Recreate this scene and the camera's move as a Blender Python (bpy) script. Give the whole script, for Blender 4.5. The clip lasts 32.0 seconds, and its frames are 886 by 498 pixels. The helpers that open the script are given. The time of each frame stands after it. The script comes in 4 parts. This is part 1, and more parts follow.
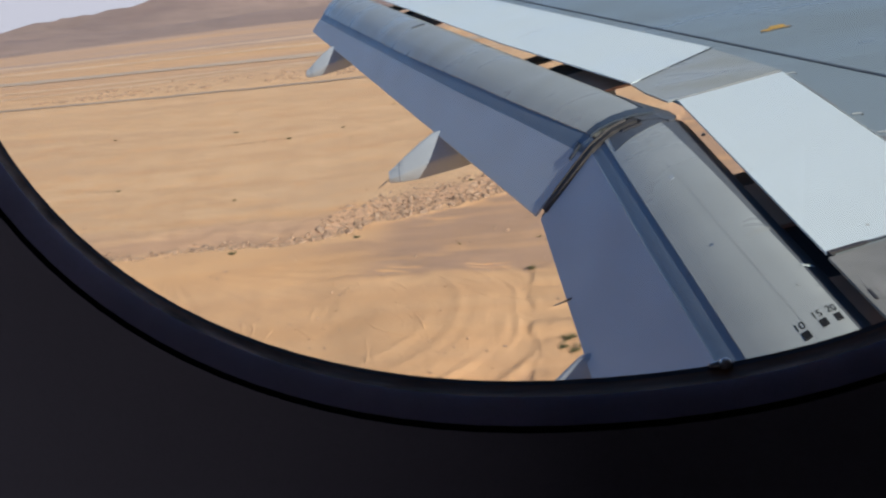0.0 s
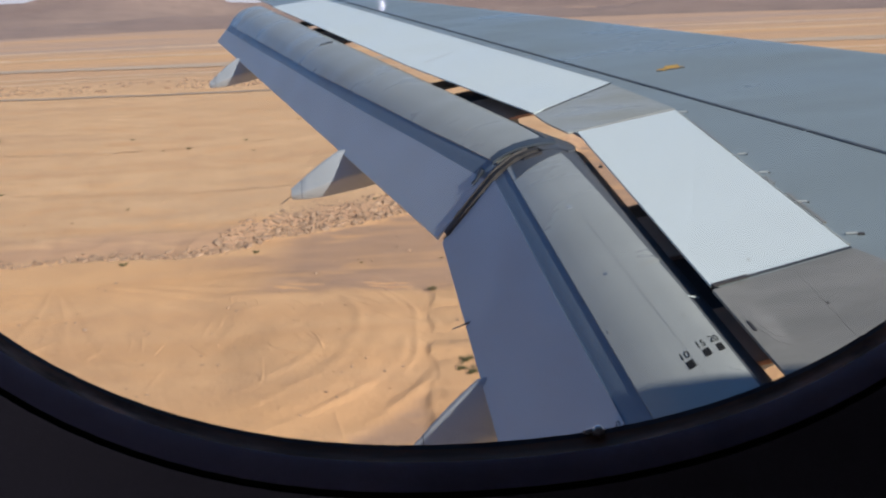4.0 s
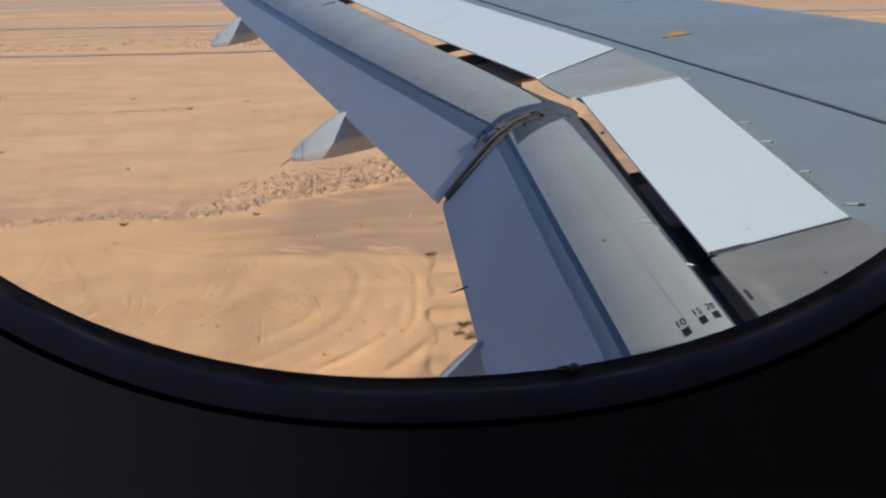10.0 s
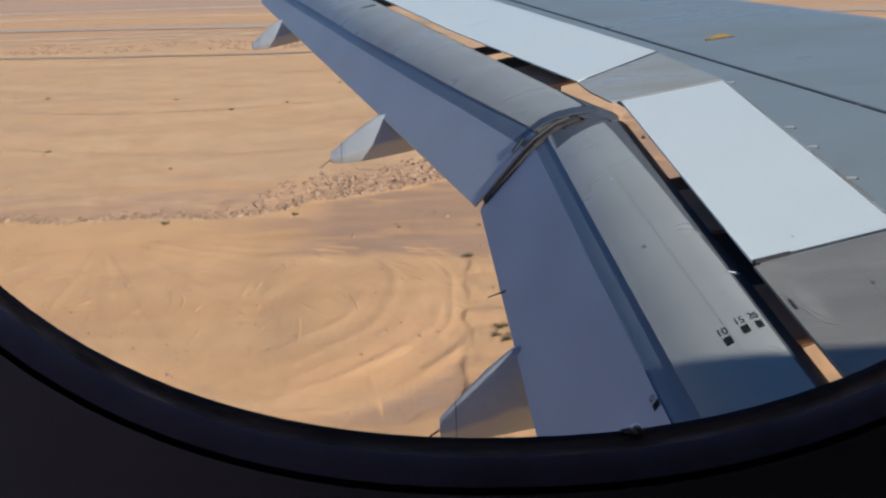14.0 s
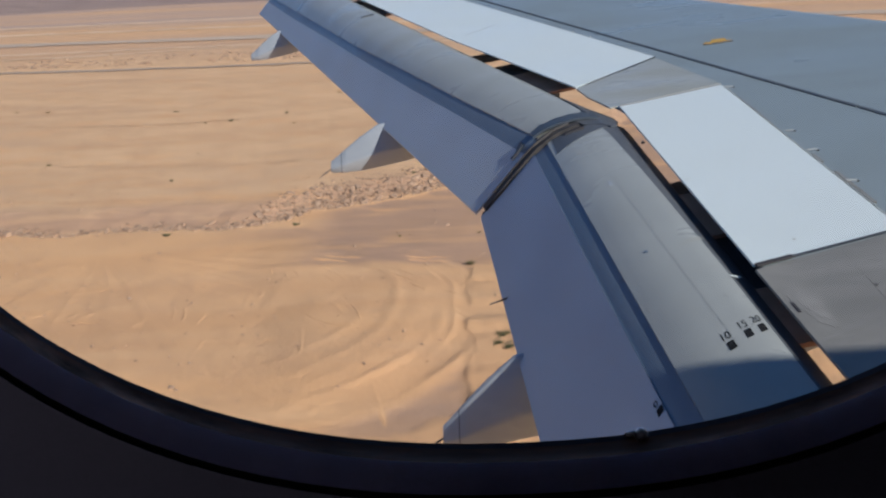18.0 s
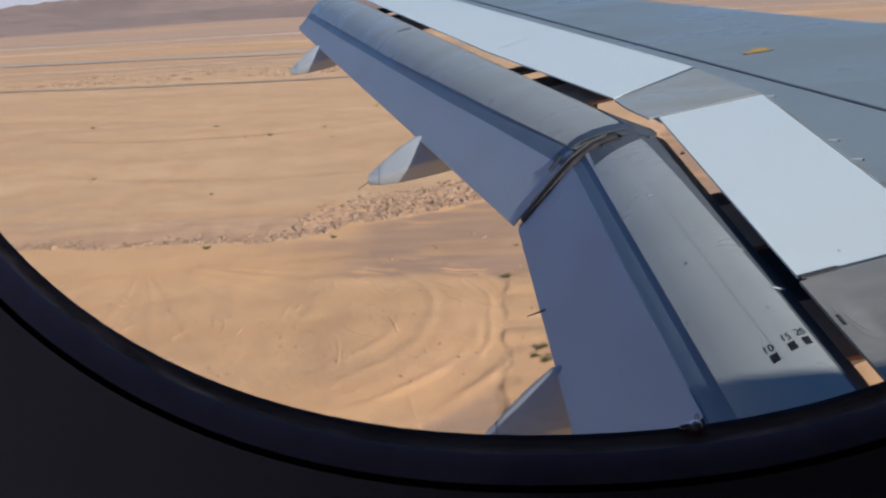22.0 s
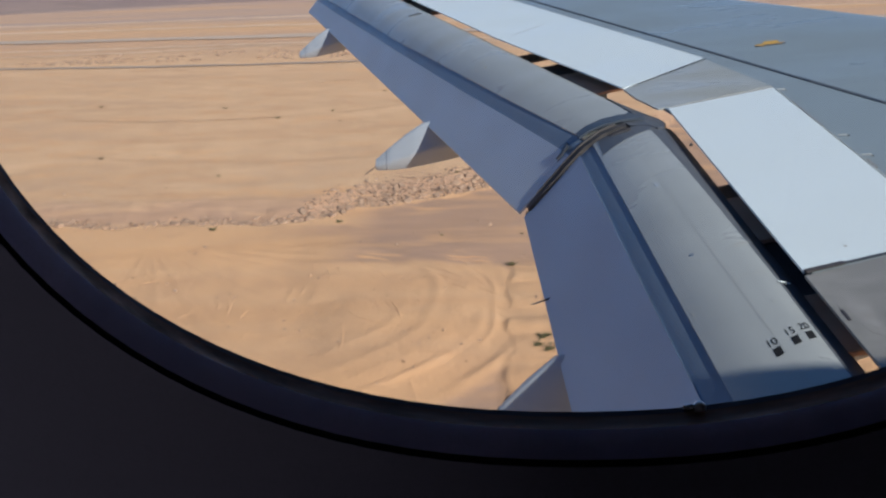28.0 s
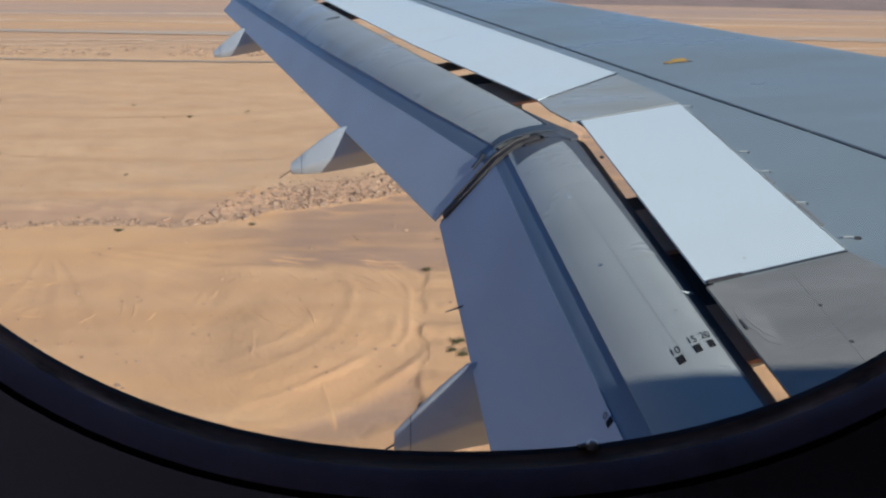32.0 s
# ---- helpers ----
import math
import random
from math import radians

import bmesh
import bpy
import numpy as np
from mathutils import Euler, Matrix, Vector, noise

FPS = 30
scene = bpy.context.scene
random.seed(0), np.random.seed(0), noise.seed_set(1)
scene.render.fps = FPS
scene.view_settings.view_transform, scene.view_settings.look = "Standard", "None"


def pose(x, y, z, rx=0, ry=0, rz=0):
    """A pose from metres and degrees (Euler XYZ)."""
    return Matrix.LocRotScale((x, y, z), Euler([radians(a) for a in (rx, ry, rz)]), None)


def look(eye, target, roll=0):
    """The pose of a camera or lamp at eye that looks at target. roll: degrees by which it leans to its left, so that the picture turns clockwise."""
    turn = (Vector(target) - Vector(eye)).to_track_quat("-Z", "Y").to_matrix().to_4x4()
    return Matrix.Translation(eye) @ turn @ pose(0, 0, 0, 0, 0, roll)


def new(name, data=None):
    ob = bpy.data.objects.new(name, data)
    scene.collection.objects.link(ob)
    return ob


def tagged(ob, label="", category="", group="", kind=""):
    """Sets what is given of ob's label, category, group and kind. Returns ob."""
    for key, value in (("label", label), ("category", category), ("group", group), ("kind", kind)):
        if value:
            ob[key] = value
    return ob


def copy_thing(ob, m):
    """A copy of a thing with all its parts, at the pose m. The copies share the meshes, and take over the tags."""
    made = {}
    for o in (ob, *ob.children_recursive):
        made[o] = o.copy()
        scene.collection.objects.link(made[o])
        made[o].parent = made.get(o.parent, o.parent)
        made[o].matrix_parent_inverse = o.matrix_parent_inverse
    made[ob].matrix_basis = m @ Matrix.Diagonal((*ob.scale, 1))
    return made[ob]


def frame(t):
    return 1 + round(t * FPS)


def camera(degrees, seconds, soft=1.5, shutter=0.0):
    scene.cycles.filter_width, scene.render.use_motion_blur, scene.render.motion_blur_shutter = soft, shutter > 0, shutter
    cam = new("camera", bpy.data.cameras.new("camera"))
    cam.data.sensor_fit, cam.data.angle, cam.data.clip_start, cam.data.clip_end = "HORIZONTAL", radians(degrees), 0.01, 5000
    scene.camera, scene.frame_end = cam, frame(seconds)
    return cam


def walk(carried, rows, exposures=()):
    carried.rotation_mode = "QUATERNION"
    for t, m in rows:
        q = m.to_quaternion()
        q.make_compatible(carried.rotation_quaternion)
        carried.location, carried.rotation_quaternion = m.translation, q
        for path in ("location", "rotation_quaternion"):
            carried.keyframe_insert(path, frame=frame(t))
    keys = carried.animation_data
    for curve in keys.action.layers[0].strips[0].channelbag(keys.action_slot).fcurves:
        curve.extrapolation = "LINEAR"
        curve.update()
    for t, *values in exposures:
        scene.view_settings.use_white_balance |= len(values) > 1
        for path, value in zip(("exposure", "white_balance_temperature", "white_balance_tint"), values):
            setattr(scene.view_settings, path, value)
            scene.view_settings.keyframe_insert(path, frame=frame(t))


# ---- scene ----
cam = camera(57.0, 32.0, soft=2.3)

# seconds, place in metres, yaw, tilt and lean in degrees; x runs to the nose, y out over the wing
HELD = [
    (0, -0.0051, -0.0052, -0.0126, 4.48, -18.13, -6.29),
    (0.5, -0.0068, -0.0028, -0.0077, 1.53, -19.13, -3.77),
    (1, -0.0018, -0.0042, -0.0058, -1.43, -19.39, -3.81),
    (1.5, -0.0035, -0.0045, -0.0036, -2.19, -19.47, -2.35),
    (2, -0.0007, -0.0073, -0.0093, -1.58, -19.43, -3.32),
    (2.5, -0.0018, -0.0064, -0.0077, -2.67, -20.18, -2.90),
    (3, 0.0020, -0.0060, -0.0056, -4.67, -20.95, -0.85),
    (3.5, -0.0019, -0.0063, 0.0003, -3.56, -17.26, -1.73),
    (5.5, 0.0028, -0.0034, -0.0062, -2.26, -17.40, -2.43),
    (6, 0.0018, -0.0053, -0.0045, -2.33, -17.48, -2.07),
    (6.5, 0.0011, -0.0052, -0.0034, -2.60, -17.88, -1.54),
    (7, 0.0030, -0.0012, -0.0060, -3.17, -19.84, -1.49),
    (7.5, 0.0001, -0.0025, -0.0043, -2.69, -19.92, -2.44),
    (8, 0.0006, -0.0043, -0.0055, -3.07, -19.79, -1.34),
    (8.5, 0.0016, -0.0032, -0.0061, -3.11, -19.68, -1.64),
    (9, 0.0010, -0.0021, -0.0068, -2.79, -19.90, -2.00),
    (9.5, 0.0042, -0.0043, -0.0080, -3.29, -19.75, -1.09),
    (10, 0.0044, -0.0059, -0.0095, -2.73, -19.68, -1.15),
    (10.5, 0.0063, -0.0070, -0.0086, -3.47, -20.02, -0.32),
    (11, 0.0088, -0.0075, -0.0087, -4.44, -20.07, 0.70),
    (11.5, 0.0085, -0.0039, -0.0132, -3.99, -20.15, -0.25),
    (12, 0.0065, -0.0059, -0.0111, -3.48, -20.38, -0.29),
    (12.5, 0.0049, -0.0049, -0.0117, -2.50, -20.62, -0.76),
    (13, 0.0042, -0.0048, -0.0106, -2.65, -20.77, -0.16),
    (13.5, 0.0020, -0.0015, -0.0069, -1.50, -21.57, -0.89),
    (14, -0.0008, 0.0018, 0.0023, -0.00, -19.54, -1.49),
    (14.5, 0.0004, 0.0051, 0.0016, 0.04, -19.38, -1.42),
    (16.5, -0.0003, 0.0055, -0.0024, 0.77, -19.93, -2.36),
    (17, -0.0006, 0.0020, 0.0006, 0.08, -20.63, -2.04),
    (17.5, 0.0005, 0.0035, 0.0022, -0.26, -20.19, -1.88),
    (18, 0.0003, 0.0064, -0.0013, 0.07, -18.96, -2.28),
    (18.5, -0.0003, 0.0038, -0.0019, 0.59, -17.77, -1.99),
    (19, 0.0011, 0.0043, -0.0027, -0.01, -18.09, -1.18),
    (19.5, 0.0004, 0.0044, -0.0035, 0.35, -18.50, -1.59),
    (20, 0.0002, 0.0025, -0.0027, 0.74, -18.29, -1.55),
    (20.5, -0.0002, 0.0035, -0.0044, 0.90, -18.64, -1.93),
    (21, -0.0004, 0.0057, -0.0060, 1.22, -18.79, -2.27),
    (21.5, -0.0026, 0.0046, -0.0058, 1.78, -18.28, -2.82),
    (22, -0.0035, 0.0037, -0.0054, 2.73, -17.96, -3.12),
    (22.5, -0.0037, 0.0013, -0.0029, 2.65, -17.95, -2.29),
    (23, -0.0033, 0.0020, -0.0042, 2.68, -17.76, -2.21),
    (23.5, -0.0036, 0.0035, -0.0055, 3.02, -17.95, -2.25),
    (24, -0.0036, 0.0022, -0.0050, 3.40, -17.55, -1.97),
    (24.5, -0.0031, 0.0039, -0.0062, 3.25, -17.46, -2.05),
    (25, -0.0036, 0.0013, -0.0052, 3.07, -17.39, -2.07),
    (25.5, -0.0037, 0.0006, -0.0056, 3.32, -17.80, -2.29),
    (27.5, -0.0057, -0.0011, -0.0052, 3.72, -17.33, -1.94),
    (28, -0.0054, -0.0016, -0.0054, 3.16, -18.87, -1.97),
    (28.5, -0.0043, -0.0003, -0.0058, 1.86, -19.75, -2.03),
    (29, -0.0078, -0.0021, 0.0092, -2.52, -17.70, 2.09),
    (29.5, -0.0072, 0.0002, 0.0065, -2.18, -18.26, 0.69),
    (30, -0.0073, -0.0014, 0.0066, -1.60, -17.59, 0.66),
    (30.5, -0.0074, -0.0019, 0.0067, -1.48, -18.62, 1.66),
    (31, -0.0056, -0.0025, 0.0060, -2.35, -18.45, 1.41),
    (31.5, -0.0047, -0.0046, 0.0054, -2.13, -18.16, 0.07),
    (32, -0.0024, -0.0015, 0.0040, -3.10, -18.56, 0.85),
]
walk(cam, [(t, pose(x, y, z, 90 + tilt, 0, yaw) @ pose(0, 0, 0, 0, 0, lean)) for t, x, y, z, yaw, tilt, lean in HELD],
     [(0, 0.21, 6500, 10), (3, 0.21, 6550, 12), (9, 0.20, 6550, 12), (14, 0.13, 6430, 12), (18, 0.09, 6270, 13), (24, 0.09, 6230, 13), (28, 0.15, 6170, 12), (32, 0.15, 6120, 10)])

# ---- light ----
TO_SUN = Vector((1.12, -1.17, 1.02)).normalized()
world = bpy.data.worlds.new("sky")
scene.world = world
world.use_nodes = True
sky = world.node_tree.nodes.new("ShaderNodeTexSky")
sky.sky_type = "NISHITA"
sky.sun_disc = False
sky.sun_elevation = math.asin(TO_SUN.z)
sky.sun_rotation = math.atan2(TO_SUN.x, TO_SUN.y)
sky.air_density, sky.dust_density, sky.ozone_density = 0.6, 0.0, 7.0
world.node_tree.nodes["Background"].inputs["Strength"].default_value = 0.13
tint = world.node_tree.nodes.new("ShaderNodeMix")
tint.data_type, tint.blend_type = "RGBA", "MULTIPLY"
tint.inputs[0].default_value, tint.inputs[7].default_value = 1.0, (1.0, 1.0, 0.89, 1)
world.node_tree.links.new(sky.outputs[0], tint.inputs[6])
world.node_tree.links.new(tint.outputs[2], world.node_tree.nodes["Background"].inputs["Color"])
sun = new("sun", bpy.data.lights.new("sun", "SUN"))
sun.data.energy, sun.data.angle, sun.data.color = 4.65, radians(0.6), (1.0, 0.93, 0.82)
sun.matrix_world = look(TO_SUN * 60, (0, 0, 0))


# ---- materials ----
def mixed(nt, a, b, fac):
    node = nt.nodes.new("ShaderNodeMix")
    node.data_type = "RGBA"
    for slot, v in ((6, a), (7, b), (0, fac)):
        if hasattr(v, "is_output"):
            nt.links.new(v, node.inputs[slot])
        else:
            node.inputs[slot].default_value = (*v, 1) if isinstance(v, tuple) else v
    return node.outputs[2]


def noise_of(nt, scale, detail=4, stretch=(1, 1, 1), rough=0.55, warp=0.0):
    co = nt.nodes.new("ShaderNodeNewGeometry")
    mp = nt.nodes.new("ShaderNodeMapping")
    mp.inputs["Scale"].default_value = stretch
    nt.links.new(co.outputs["Position"], mp.inputs[0])
    tx = nt.nodes.new("ShaderNodeTexNoise")
    tx.inputs["Scale"].default_value, tx.inputs["Detail"].default_value = scale, detail
    tx.inputs["Roughness"].default_value, tx.inputs["Distortion"].default_value = rough, warp
    nt.links.new(mp.outputs[0], tx.inputs[0])
    return tx.outputs[0]


def ramp(nt, value, lo, hi):
    node = nt.nodes.new("ShaderNodeMapRange")
    node.inputs[1].default_value, node.inputs[2].default_value = lo, hi
    nt.links.new(value, node.inputs[0])
    return node.outputs[0]


def surface(name, base, second, rough=0.5, metal=0.0, scale=3.0, stretch=(1, 1, 1), fine=60.0, amount=0.5, bump=0.1, depth=0.002, gloss_spread=0.12, spec=0.5):
    """A painted or natural surface: two colours mixed by a broad and a fine noise, with relief."""
    m = bpy.data.materials.new(name)
    m.use_nodes = True
    nt = m.node_tree
    b = nt.nodes["Principled BSDF"]
    broad = ramp(nt, noise_of(nt, scale, 5, stretch), 0.32, 0.68)
    grain = noise_of(nt, fine, 3, stretch)
    col = mixed(nt, base, second, broad)
    dark = tuple(c * (1 - amount) for c in base)
    col = mixed(nt, col, dark, ramp(nt, grain, 0.45, 0.95))
    nt.links.new(col, b.inputs["Base Color"])
    b.inputs["Metallic"].default_value = metal
    b.inputs["Specular IOR Level"].default_value = spec
    r = nt.nodes.new("ShaderNodeMapRange")
    r.inputs[3].default_value, r.inputs[4].default_value = max(0.03, rough - gloss_spread), min(1, rough + gloss_spread)
    nt.links.new(broad, r.inputs[0])
    nt.links.new(r.outputs[0], b.inputs["Roughness"])
    bp = nt.nodes.new("ShaderNodeBump")
    bp.inputs["Strength"].default_value, bp.inputs["Distance"].default_value = bump, depth
    nt.links.new(grain, bp.inputs["Height"])
    nt.links.new(bp.outputs[0], b.inputs["Normal"])
    return m


WING_GREY = surface("wing_grey_paint", (0.252, 0.304, 0.322), (0.212, 0.259, 0.277), 0.36, 0.0, 1.1, (0.5, 1.6, 1), 30, 0.14, 0.012)
ROOT_GREY = surface("worn_root_paint", (0.262, 0.257, 0.236), (0.178, 0.178, 0.17), 0.42, 0.0, 3.0, (0.6, 1.5, 1), 24, 0.22, 0.05)
KINK_GREY = surface("kink_panel_paint", (0.37, 0.40, 0.395), (0.31, 0.32, 0.285), 0.36, 0.0, 2.6, (0.5, 1.8, 1), 24, 0.2, 0.03)
WORN_FAINT = surface("faintly_rubbed_paint", (0.275, 0.27, 0.25), (0.21, 0.208, 0.197), 0.42, 0.0, 9.0, (1, 1, 1), 24, 0.2, 0.05)
WORN_PALE = surface("rubbed_root_paint", (0.30, 0.295, 0.275), (0.25, 0.245, 0.23), 0.4, 0.0, 9.0, (1, 1, 1), 24, 0.2, 0.05)
KINK_PALE = surface("pale_cover_paint", (0.52, 0.56, 0.57), (0.45, 0.48, 0.48), 0.4, 0.0, 9.0, (1, 1, 1), 60, 0.2, 0.03)
FLAP_GREY = surface("flap_grey_paint", (0.37, 0.394, 0.383), (0.312, 0.336, 0.33), 0.33, 0.0, 1.6, (0.6, 1.4, 1), 40, 0.16, 0.01)
TAB_GREY = surface("flap_tab_paint", (0.45, 0.54, 0.635), (0.408, 0.49, 0.575), 0.58, 0.0, 2.5, (1, 0.6, 1), 30, 0.10, 0.01)
BAND_BLUE = surface("dark_slot_blue", (0.13, 0.175, 0.235), (0.175, 0.225, 0.29), 0.42, 0.0, 5.0, (1, 0.5, 1), 60, 0.2, 0.05)
# dark grey that puts shade into the colour of flap nose, end band and filler
SHADE_GREY = surface("flap_shade_grey", (0.085, 0.097, 0.115), (0.11, 0.122, 0.14), 0.5, 0.0, 5.0, (1, 0.5, 1), 60, 0.2, 0.05, spec=0.3)
JOINT_BLUE = surface("slot_joint_paint", (0.155, 0.20, 0.26), (0.135, 0.175, 0.225), 0.6, 0.0, 5.0, (1, 0.5, 1), 60, 0.2, 0.05)
STRIP_DARK = surface("end_strip_dark", (0.06, 0.078, 0.10), (0.085, 0.105, 0.13), 0.5, 0.0, 5.0, (1, 0.5, 1), 60, 0.2, 0.05, spec=0.25)
SPOILER_WHITE = surface("spoiler_white_paint", (0.665, 0.75, 0.765), (0.62, 0.70, 0.715), 0.42, 0.0, 1.6, (1, 1, 1), 30, 0.05, 0.0)
SEAL_RUBBER = surface("seal_rubber", (0.05, 0.05, 0.052), (0.095, 0.09, 0.088), 0.75, 0.0, 12, (1, 1, 1), 90, 0.4, 0.2, spec=0.15)
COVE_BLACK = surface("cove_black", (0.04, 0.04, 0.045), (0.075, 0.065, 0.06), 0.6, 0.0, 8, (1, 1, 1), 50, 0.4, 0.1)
# brown made paler to stand in for light that does not reach the gap
COVE_BROWN = surface("cove_brown_lifted", (0.66, 0.38, 0.25), (0.52, 0.29, 0.19), 0.6, 0.0, 6, (1, 1, 1), 50, 0.4, 0.1)
SEAL_HIGHLIGHT = surface("seal_bead_highlight", (0.125, 0.118, 0.112), (0.085, 0.08, 0.077), 0.6, 0.0, 14, (1, 1, 1), 90, 0.4, 0.2)
SEAM_DARK = surface("sealant_line", (0.04, 0.05, 0.065), (0.06, 0.07, 0.085), 0.55, 0.0, 6, (1, 1, 1), 80, 0.3, 0.1)
MARK_BLACK = surface("stencil_black", (0.012, 0.013, 0.015), (0.025, 0.026, 0.028), 0.85, 0.0, 20, (1, 1, 1), 120, 0.3, 0.05, spec=0.1)
MARK_YELLOW = surface("stencil_yellow", (0.62, 0.36, 0.05), (0.5, 0.30, 0.06), 0.5, 0.0, 20, (1, 1, 1), 120, 0.3, 0.05)
FAIRING_GREY = surface("fairing_paint", (0.40, 0.45, 0.50), (0.33, 0.375, 0.42), 0.3, 0.0, 4, (0.5, 1, 1), 40, 0.15, 0.04)
SEAM_FAINT = surface("faint_grime", (0.345, 0.36, 0.34), (0.30, 0.31, 0.295), 0.5, 0.0, 14, (1, 1, 1), 90, 0.3, 0.05)
BARE_METAL = surface("bare_metal", (0.62, 0.63, 0.65), (0.5, 0.51, 0.53), 0.25, 1.0, 30, (1, 1, 1), 200, 0.2, 0.05)
BOLT = surface("bolt_plating", (0.95, 0.96, 0.98), (0.9, 0.91, 0.93), 0.42, 1.0, 200, (1, 1, 1), 900, 0.1, 0.02, 0.0002)
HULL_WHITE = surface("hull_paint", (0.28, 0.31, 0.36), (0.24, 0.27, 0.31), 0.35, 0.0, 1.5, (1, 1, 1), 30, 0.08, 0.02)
LINER = surface("cabin_liner", (0.45, 0.435, 0.49), (0.40, 0.385, 0.44), 0.65, 0.0, 6, (1, 1, 1), 900, 0.12, 0.15, 0.0004)
# coloured dark so that the unseen lining throws little light on the liner
CABIN_SHADE = surface("low_bounce_lining", (0.11, 0.108, 0.118), (0.09, 0.088, 0.098), 0.7, 0.0, 6, (1, 1, 1), 300, 0.12, 0.1, 0.0004)
REVEAL = surface("window_reveal", (0.24, 0.105, 0.06), (0.035, 0.018, 0.014), 0.6, 0.0, 170, (0.13, 1, 1), 700, 0.3, 0.1, 0.0003, spec=0.12)
TRIM_BLUE = surface("window_trim", (0.46, 0.45, 0.66), (0.34, 0.335, 0.50), 0.6, 0.0, 40, (1, 1, 1), 800, 0.2, 0.1, 0.0003, spec=0.15)
PANE_SEAL = surface("pane_seal_rubber", (0.10, 0.088, 0.10), (0.07, 0.06, 0.07), 0.7, 0.0, 90, (0.3, 1, 1), 800, 0.2, 0.1, 0.0003, spec=0.12)
GASKET = surface("window_gasket", (0.008, 0.008, 0.009), (0.012, 0.012, 0.014), 0.6, 0.0, 40, (1, 1, 1), 800, 0.2, 0.1, 0.0003, spec=0.1)


def pane_glass():
    m = bpy.data.materials.new("window_acrylic")
    m.use_nodes = True
    nt = m.node_tree
    nt.nodes.remove(nt.nodes["Principled BSDF"])
    clear, gloss, mix, fr = (nt.nodes.new("ShaderNode" + k) for k in ("BsdfTransparent", "BsdfGlossy", "MixShader", "Fresnel"))
    clear.inputs[0].default_value = (0.96, 0.97, 0.97, 1)
    gloss.inputs["Roughness"].default_value = 0.03
    fr.inputs[0].default_value = 1.35
    nt.links.new(fr.outputs[0], mix.inputs[0])
    nt.links.new(clear.outputs[0], mix.inputs[1])
    nt.links.new(gloss.outputs[0], mix.inputs[2])
    nt.links.new(mix.outputs[0], nt.nodes["Material Output"].inputs[0])
    return m


def times(nt, value, k):
    """value * k; k is a number or another value."""
    node = nt.nodes.new("ShaderNodeMath")
    node.operation = "MULTIPLY"
    nt.links.new(value, node.inputs[0])
    if hasattr(k, "is_output"):
        nt.links.new(k, node.inputs[1])
    else:
        node.inputs[1].default_value = k
    return node.outputs[0]


def kind_of(nt, name):
    """A kind of soil that the ground carries."""
    node = nt.nodes.new("ShaderNodeAttribute")
    node.attribute_name = name
    return node.outputs["Fac"]


